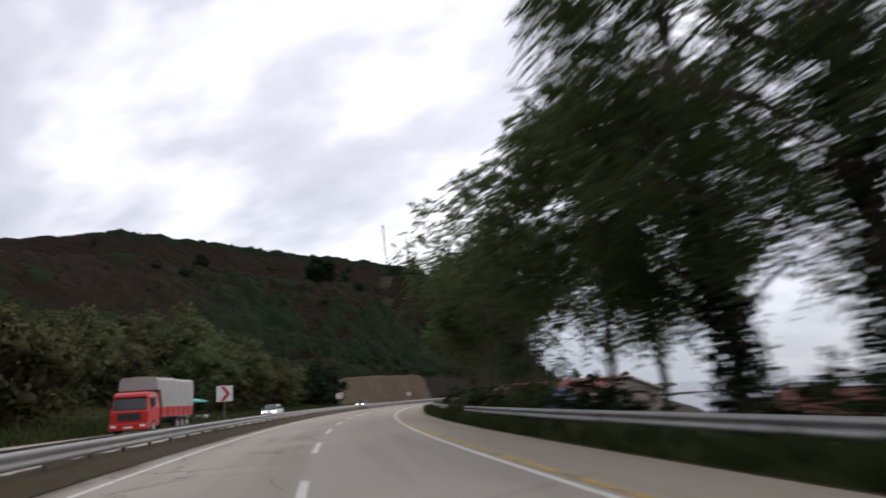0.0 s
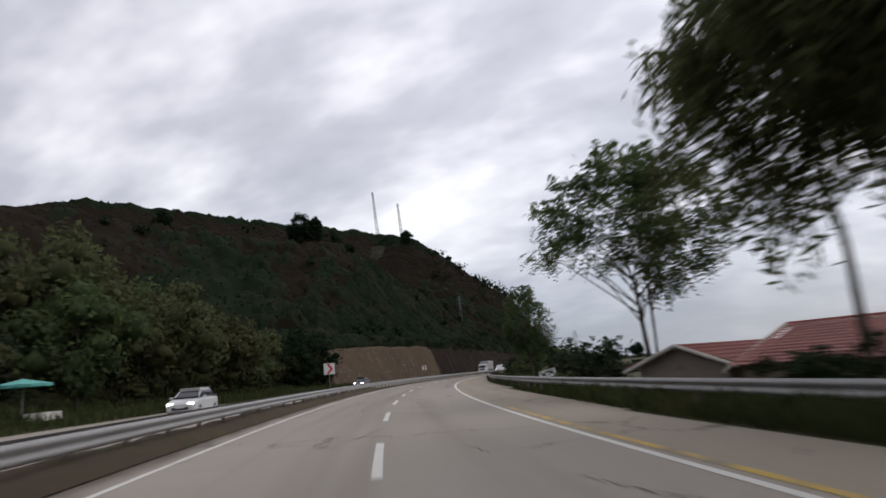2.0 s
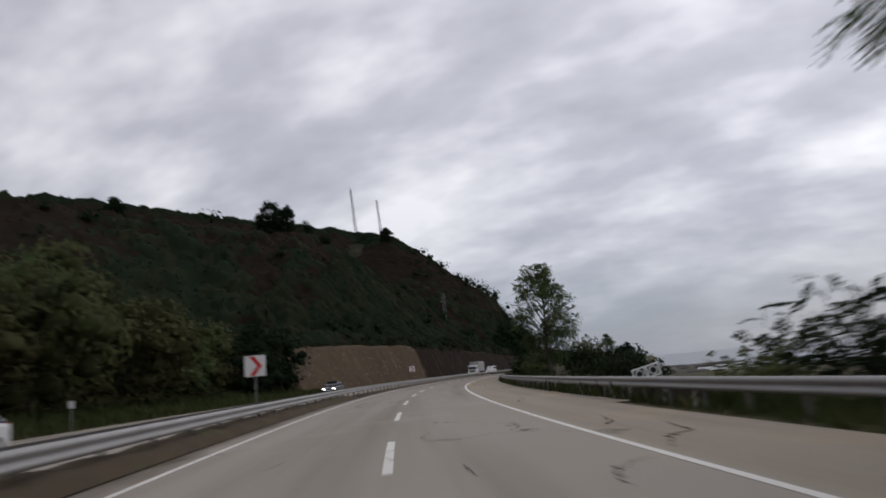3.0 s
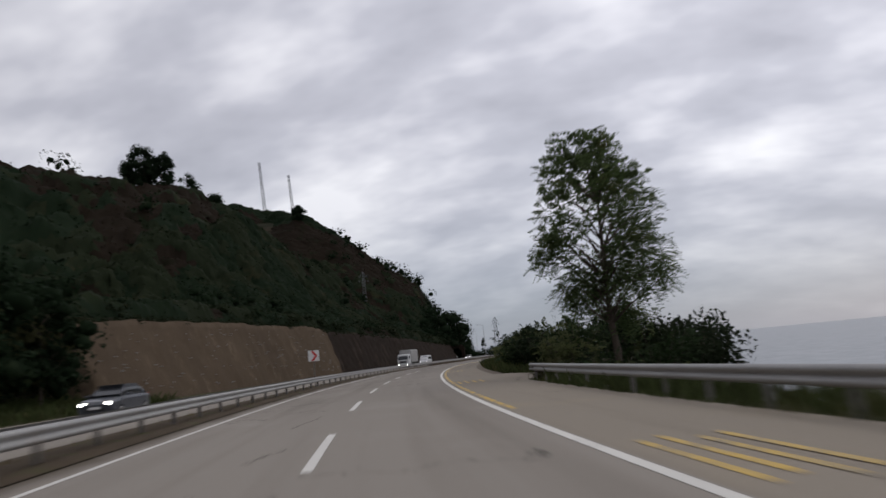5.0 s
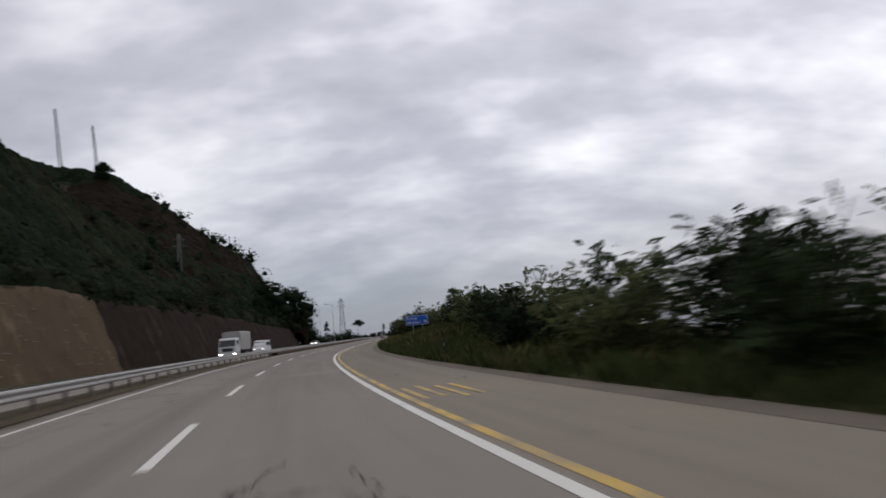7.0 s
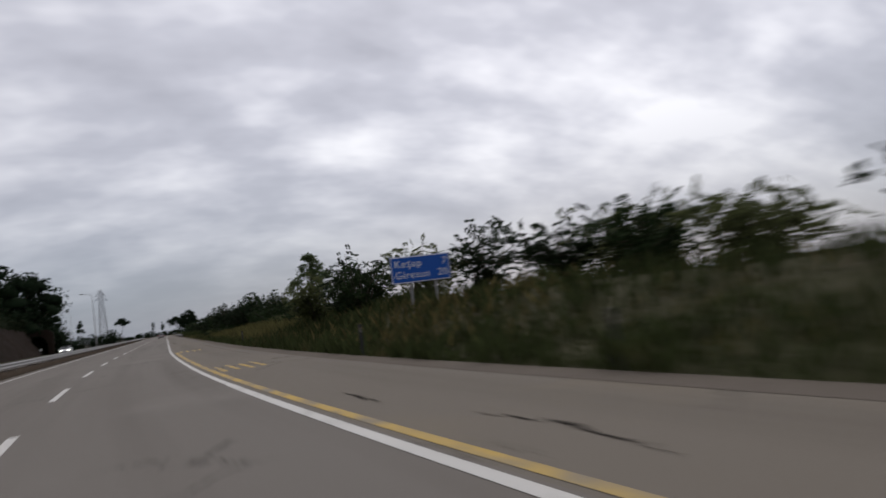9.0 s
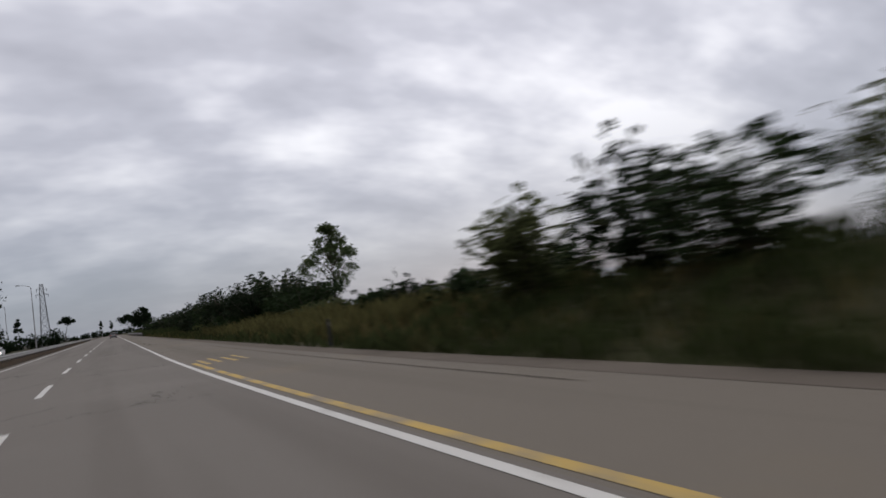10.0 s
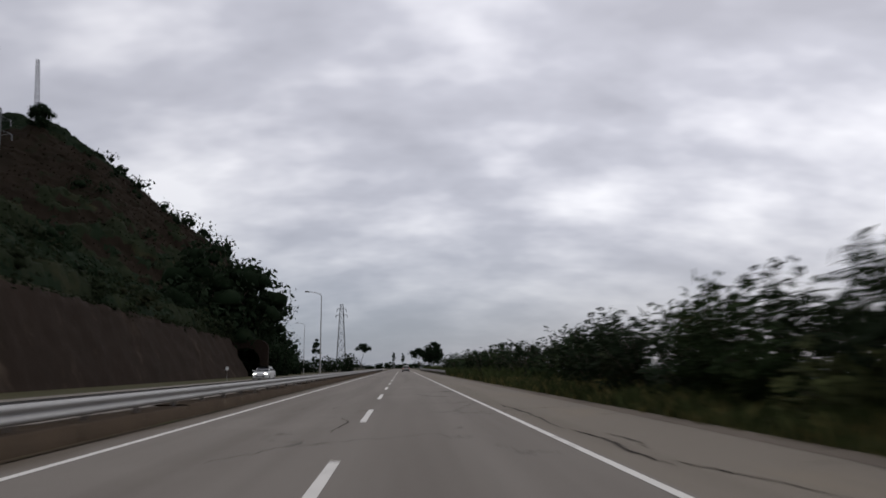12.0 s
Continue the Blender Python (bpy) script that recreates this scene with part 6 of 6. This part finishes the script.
def lattice(name, m, label, category, h, w0, w1, bays, mat, arms=()):
    """Four legs with cross bracing, narrowing upwards, and cross-arms."""
    t = thing(name, m, label, category)

    def corner(k, z):
        w = w0 + (w1 - w0) * min(z / h, 1.0)
        sx, sy = ((-1, -1), (1, -1), (1, 1), (-1, 1))[k]
        return Vector((sx * w / 2, sy * w / 2, z))

    r = max(0.05, w1 * 0.07)
    for k in range(4):
        part("leg", tube(bmesh.new(), corner(k, -0.5), corner(k, h), r * 1.4, r, 5), t, mat=mat)
    levels = [h * (1 - (1 - i / bays) ** 1.25) for i in range(bays + 1)]
    bm = bmesh.new()
    for a, b in zip(levels, levels[1:]):
        for k in range(4):
            j = (k + 1) % 4
            tube(bm, corner(k, a), corner(j, b), r * 0.6, r * 0.6, 4)
            tube(bm, corner(j, a), corner(k, b), r * 0.6, r * 0.6, 4)
            tube(bm, corner(k, b), corner(j, b), r * 0.6, r * 0.6, 4)
    tagged(part("bracing", bm, t, mat=mat), kind="stuff")
    for z, reach in arms:
        for sx in (-1, 1):
            bm = bmesh.new()
            tube(bm, (sx * w1 * 0.4, 0, z + 0.5), (sx * reach, 0, z), r, r * 0.6, 4)
            tube(bm, (sx * w1 * 0.4, 0, z - 0.3), (sx * reach, 0, z), r, r * 0.6, 4)
            arm = part("cross_arm", bm, t, mat=mat)
            part("insulator", tube(bmesh.new(), (sx * reach, 0, z), (sx * reach, 0, z - 0.9), 0.09, 0.09, 6), arm, mat=M_GLASS)
    return t


M_LATTICE = material("grey_lattice_steel", (0.22, 0.225, 0.235), (0.17, 0.175, 0.18), rough=0.7, metal=0.2, fine=1, coarse=0.2)
lattice("radio_mast", pose(-211, 359, 128, 0, -4, 0), "tall slender lattice radio mast on the ridge", "mast", 48, 2.2, 1.3, 16, M_LATTICE)
lattice("radio_mast", pose(-177, 336, 117, 0, -4, 0), "slender lattice radio mast beside a ridge tree", "mast", 37, 1.9, 1.2, 13, M_LATTICE)
lattice("power_pylon", pose(-54.5, 105, 19, 0, 0, 20), "thin lattice power pylon on the slope", "pylon", 18, 1.7, 0.7, 8, M_LATTICE, arms=((16.5, 1.6), (14.5, 1.9)))
lattice("power_pylon", pose(-17.3, 218.6, -0.3, 0, 0, 10), "grey lattice power pylon beyond the retaining wall", "pylon", 20.5, 3.0, 0.9, 9, M_LATTICE, arms=((19.0, 1.4), (17.2, 1.7)))


def street_lamp(m, label, h, reach):
    t = thing("street_lamp", m, label, "street lamp", "street lamps")
    part("pole", tube(bmesh.new(), (0, 0, -0.3), (0, 0, h - 0.6), 0.11, 0.06, 10), t, mat=M_STEEL)
    bm = bmesh.new()
    pts = [(0, 0, h - 0.7), (-0.15, 0, h - 0.3), (-reach * 0.5, 0, h - 0.05), (-reach, 0, h + 0.08)]
    limb(bm, pts, 0.055, 0.035, 8)
    part("arm", bm, t, mat=M_STEEL)
    part("lamp_head", block(-reach - 0.55, -reach + 0.1, -0.14, 0.14, h + 0.0, h + 0.16, 0.04), t, mat=M_STEEL_OLD)
    part("base_plate", block(-0.25, 0.25, -0.25, 0.25, -0.1, 0.06, 0.01), t, mat=M_CONCRETE)


street_lamp(pose(-11.1, 115, 0.03), "tall galvanised street lamp with one curved arm", 12.4, 1.9)
street_lamp(pose(-24.7, 193, -0.1), "tall galvanised street lamp with one curved arm", 13.0, 1.8)

# ---- tunnel mouth at the end of the wall ----
tunnel = thing("tunnel_portal", pose(-24.4, 126.0, 0), "stained concrete tunnel mouth with a dark arched opening", "tunnel")
bm = bmesh.new()
arch = [(2.35 * math.cos(a), 2.3 + 2.3 * math.sin(a)) for a in (math.pi * k / 18 for k in range(19))]
inner = [(2.35, -0.3)] + arch + [(-2.35, -0.3)]
outer = [(3.6, -0.3)] + [(3.6 * max(-1, min(1, 1.25 * math.cos(a))), 2.3 + 3.6 * min(1, 1.2 * math.sin(a))) for a in (math.pi * k / 18 for k in range(19))] + [(-3.6, -0.3)]
va = [[bm.verts.new((x, y, z)) for x, z in ring] for y, ring in ((-0.5, inner), (-0.5, outer), (0.4, outer), (0.4, inner))]
for a, b in ((0, 1), (1, 2), (2, 3), (3, 0)):
    for k in range(len(inner) - 1):
        bm.faces.new((va[a][k], va[a][k + 1], va[b][k + 1], va[b][k]))
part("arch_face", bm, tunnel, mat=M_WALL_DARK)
bm = bmesh.new()
rings = [[bm.verts.new((x * 1.01, y, z)) for x, z in inner] for y in (0.3, 6, 12, 20)]
for a, b in zip(rings, rings[1:]):
    for k in range(len(inner) - 1):
        bm.faces.new((a[k], a[k + 1], b[k + 1], b[k]))
bm.faces.new(rings[-1])
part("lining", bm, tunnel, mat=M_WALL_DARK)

# ---- single trees on the ridge and beyond ----
G_T = "trees on the skyline"


def at_hill(x, y, sink=0.4):
    """A footing on the slope at a place in plan."""
    k = int(np.argmin((X_ALL - x) ** 2 + (Y_ALL - y) ** 2))
    h = H_ALL[k]
    d = math.cos(h) * (x - X_ALL[k]) + math.sin(h) * (y - Y_ALL[k])
    return pose(x, y, float(ground_z(S_ALL[k], d)) - sink)


tree("tree", at_hill(-89, 17), "broad dark tree standing out on the near ridge", 401, 13.5, 4.4, 1.0, 80, 70, 0.26, M_WOODS_DARK, style="cards", group=G_T)
tree("tree", at_hill(-85, 21), "dark tree beside another on the near ridge", 402, 13.5, 3.4, 0.5, 64, 70, 0.26, M_WOODS_DARK, style="cards", group=G_T)
tree("tree", at_hill(-123, -19), "small dark tree on the ridge line", 403, 8.0, 3.2, 1.5, 60, 70, 0.24, M_WOODS_DARK, style="cards", group=G_T)
for i, (x, y, h, r) in enumerate(((-81, 27, 11.0, 3.4), (-77.5, 34, 10.0, 3.4), (-73, 44, 7.5, 2.8), (-69, 52, 6.5, 2.6), (-61, 70, 6.0, 2.4))):
    tree("tree", at_hill(x, y), "dark rounded shrub tree on the edge of the near ridge", 420 + i, h, r, 0.6, 44, 60, 0.24, M_WOODS_DARK, style="cards", group=G_T)
tree("tree", at_hill(-167, 321), "round dark tree at the foot of the radio mast", 404, 15.0, 5.2, 0.5, 70, 80, 0.36, M_WOODS_DARK, style="cards", group=G_T)
tree("tree", at_hill(-137, 340), "ragged tree on the descending ridge", 405, 9.0, 3.2, 1.0, 26, 120, 0.3, M_WOODS_DARK, style="cards", group=G_T)
tree("tree", pose(-24.7, 218.3, -0.2), "narrow pointed conifer beyond the retaining wall", 406, 10.6, 1.2, 1.5, 26, 40, 0.3, M_WOODS_DARK, style="cards", group=G_T)
tree("tree", pose(14.3, 302, -0.2), "dark broad tree at the far end of the hedge", 407, 12.2, 4.2, 1.0, 36, 130, 0.3, M_WOODS_DARK, style="cards", group=G_T)
tree("tree", pose(9.0, 330, -0.2), "loose flat-topped tree at the far bend", 408, 9.5, 4.0, 5.0, 22, 90, 0.28, M_WOODS_DARK, style="cards", group=G_T)
tree("tree", pose(-18, 330, 1.0), "flat-topped pine above a dark mound", 409, 10.5, 3.2, 7.5, 20, 90, 0.28, M_WOODS_DARK, style="cards", lean=(1.5, 0), group=G_T)
tree("tree", pose(-4, 430, -0.2), "narrow dark conifer far down the road", 410, 10.5, 1.0, 1.5, 20, 40, 0.4, M_WOODS_DARK, style="cards", group=G_T)
tree("tree", pose(1.5, 432, -0.2), "narrow dark conifer beside another down the road", 411, 10.5, 1.0, 1.5, 20, 40, 0.4, M_WOODS_DARK, style="cards", group=G_T)
for i, (x, y, h, r) in enumerate(((-19, 205, 5.5, 4.5), (-14.5, 210, 6.5, 3.6), (-24, 200, 4.5, 4), (-30, 196, 5, 4), (-22, 160, 3.0, 2.6), (-27, 170, 5.0, 3.6), (-21.5, 130.5, 7.5, 2.6), (-27.5, 129.5, 8.2, 3.0), (-24.5, 131.5, 8.4, 3.0), (-31, 134, 9.0, 4.0), (-20.2, 137, 6.5, 2.6), (-28, 146, 9.5, 4.2), (-23, 142, 7.5, 3.2))):
    bush("bush", pose(x, y, -0.2), "dense dark scrub beyond the end of the retaining wall", 500 + i, h, r, 900, 0.32, M_WOODS_DARK, style="cards", group="scrub beyond the wall")
for i in range(9):
    x = -34 + i * 6.5
    bush("bush", pose(x, 470 + 6 * math.sin(i * 1.3), -0.3), "dark scrub closing the far end of the road", 540 + i, 4.6 + 1.2 * math.sin(i * 2.1), 4.6, 500, 0.5, M_WOODS_DARK, style="cards", group="scrub at the far bend")

# ---- rocks on the shore ----


def rock(m, label, seed, size):
    bm = bmesh.new()
    bmesh.ops.create_icosphere(bm, subdivisions=3, radius=1)
    for v in bm.verts:
        v.co *= 1 + 0.35 * noise.noise(v.co * 1.4 + Vector((seed * 3.7, 0, 0))) + 0.12 * noise.noise(v.co * 4 + Vector((0, seed, 0)))
        v.co = Vector((v.co.x * size[0], v.co.y * size[1], v.co.z * size[2]))
    me = bpy.data.meshes.new("rock")
    bm.to_mesh(me)
    bm.free()
    me.materials.append(M_ROCK)
    ob = new("rock", me)
    ob.matrix_basis = m
    tagged(ob, label, "rock", "rocks in the shallows")


rng = np.random.RandomState(77)
for i in range(26):
    s, d = 96 + rng.uniform(0, 60), 22 + rng.uniform(0, 22)
    x, y = road_xy(s, d)
    q = rng.uniform(0.5, 1.9)
    rock(pose(float(x), float(y), -5.1, 0, 0, rng.uniform(0, 360)), "dark wet boulder at the edge of the sea", i, (q * 1.5, q, q * 0.7))
for i, (s, d, a, b, c) in enumerate(((160, 27, 3.5, 2.2, 1.6), (165, 29, 4.2, 2.4, 1.2), (170, 31, 4.5, 2.6, 1.0), (176, 33.5, 4.8, 2.2, 0.7), (182, 36, 5.0, 2.0, 0.5), (158, 31, 2.4, 1.6, 0.9), (166, 34, 2.2, 1.5, 0.7))):
    x, y = road_xy(s, d)
    rock(pose(float(x), float(y), -5.0, 0, 0, 100 + i * 23), "dark flat rock running out from the wooded point", 30 + i, (a, b, c))
for i, (s, d, a, b, c) in enumerate(((292, 30, 8, 3.5, 2.2), (305, 34, 9, 3.5, 2.0), (318, 38, 9, 3.2, 1.7), (332, 43, 10, 3.0, 1.5), (348, 48, 10, 2.8, 1.2), (365, 53.5, 11, 2.6, 1.0), (383, 60, 11, 2.2, 0.8), (262, 42, 4.5, 2.0, 1.7), (256, 40, 3.0, 1.6, 1.2), (268, 47, 3.4, 1.4, 0.9), (312, 46, 3.0, 1.4, 1.0))):
    x, y = road_xy(s, d)
    rock(pose(float(x), float(y), -5.1, 0, 0, 70 + i * 17), "low dark rock of the spit beyond the wooded point", 50 + i, (a, b, c))
rock(pose(138, 719, -5.2), "small dark rocky islet off the shore", 40, (9, 5, 3.4))
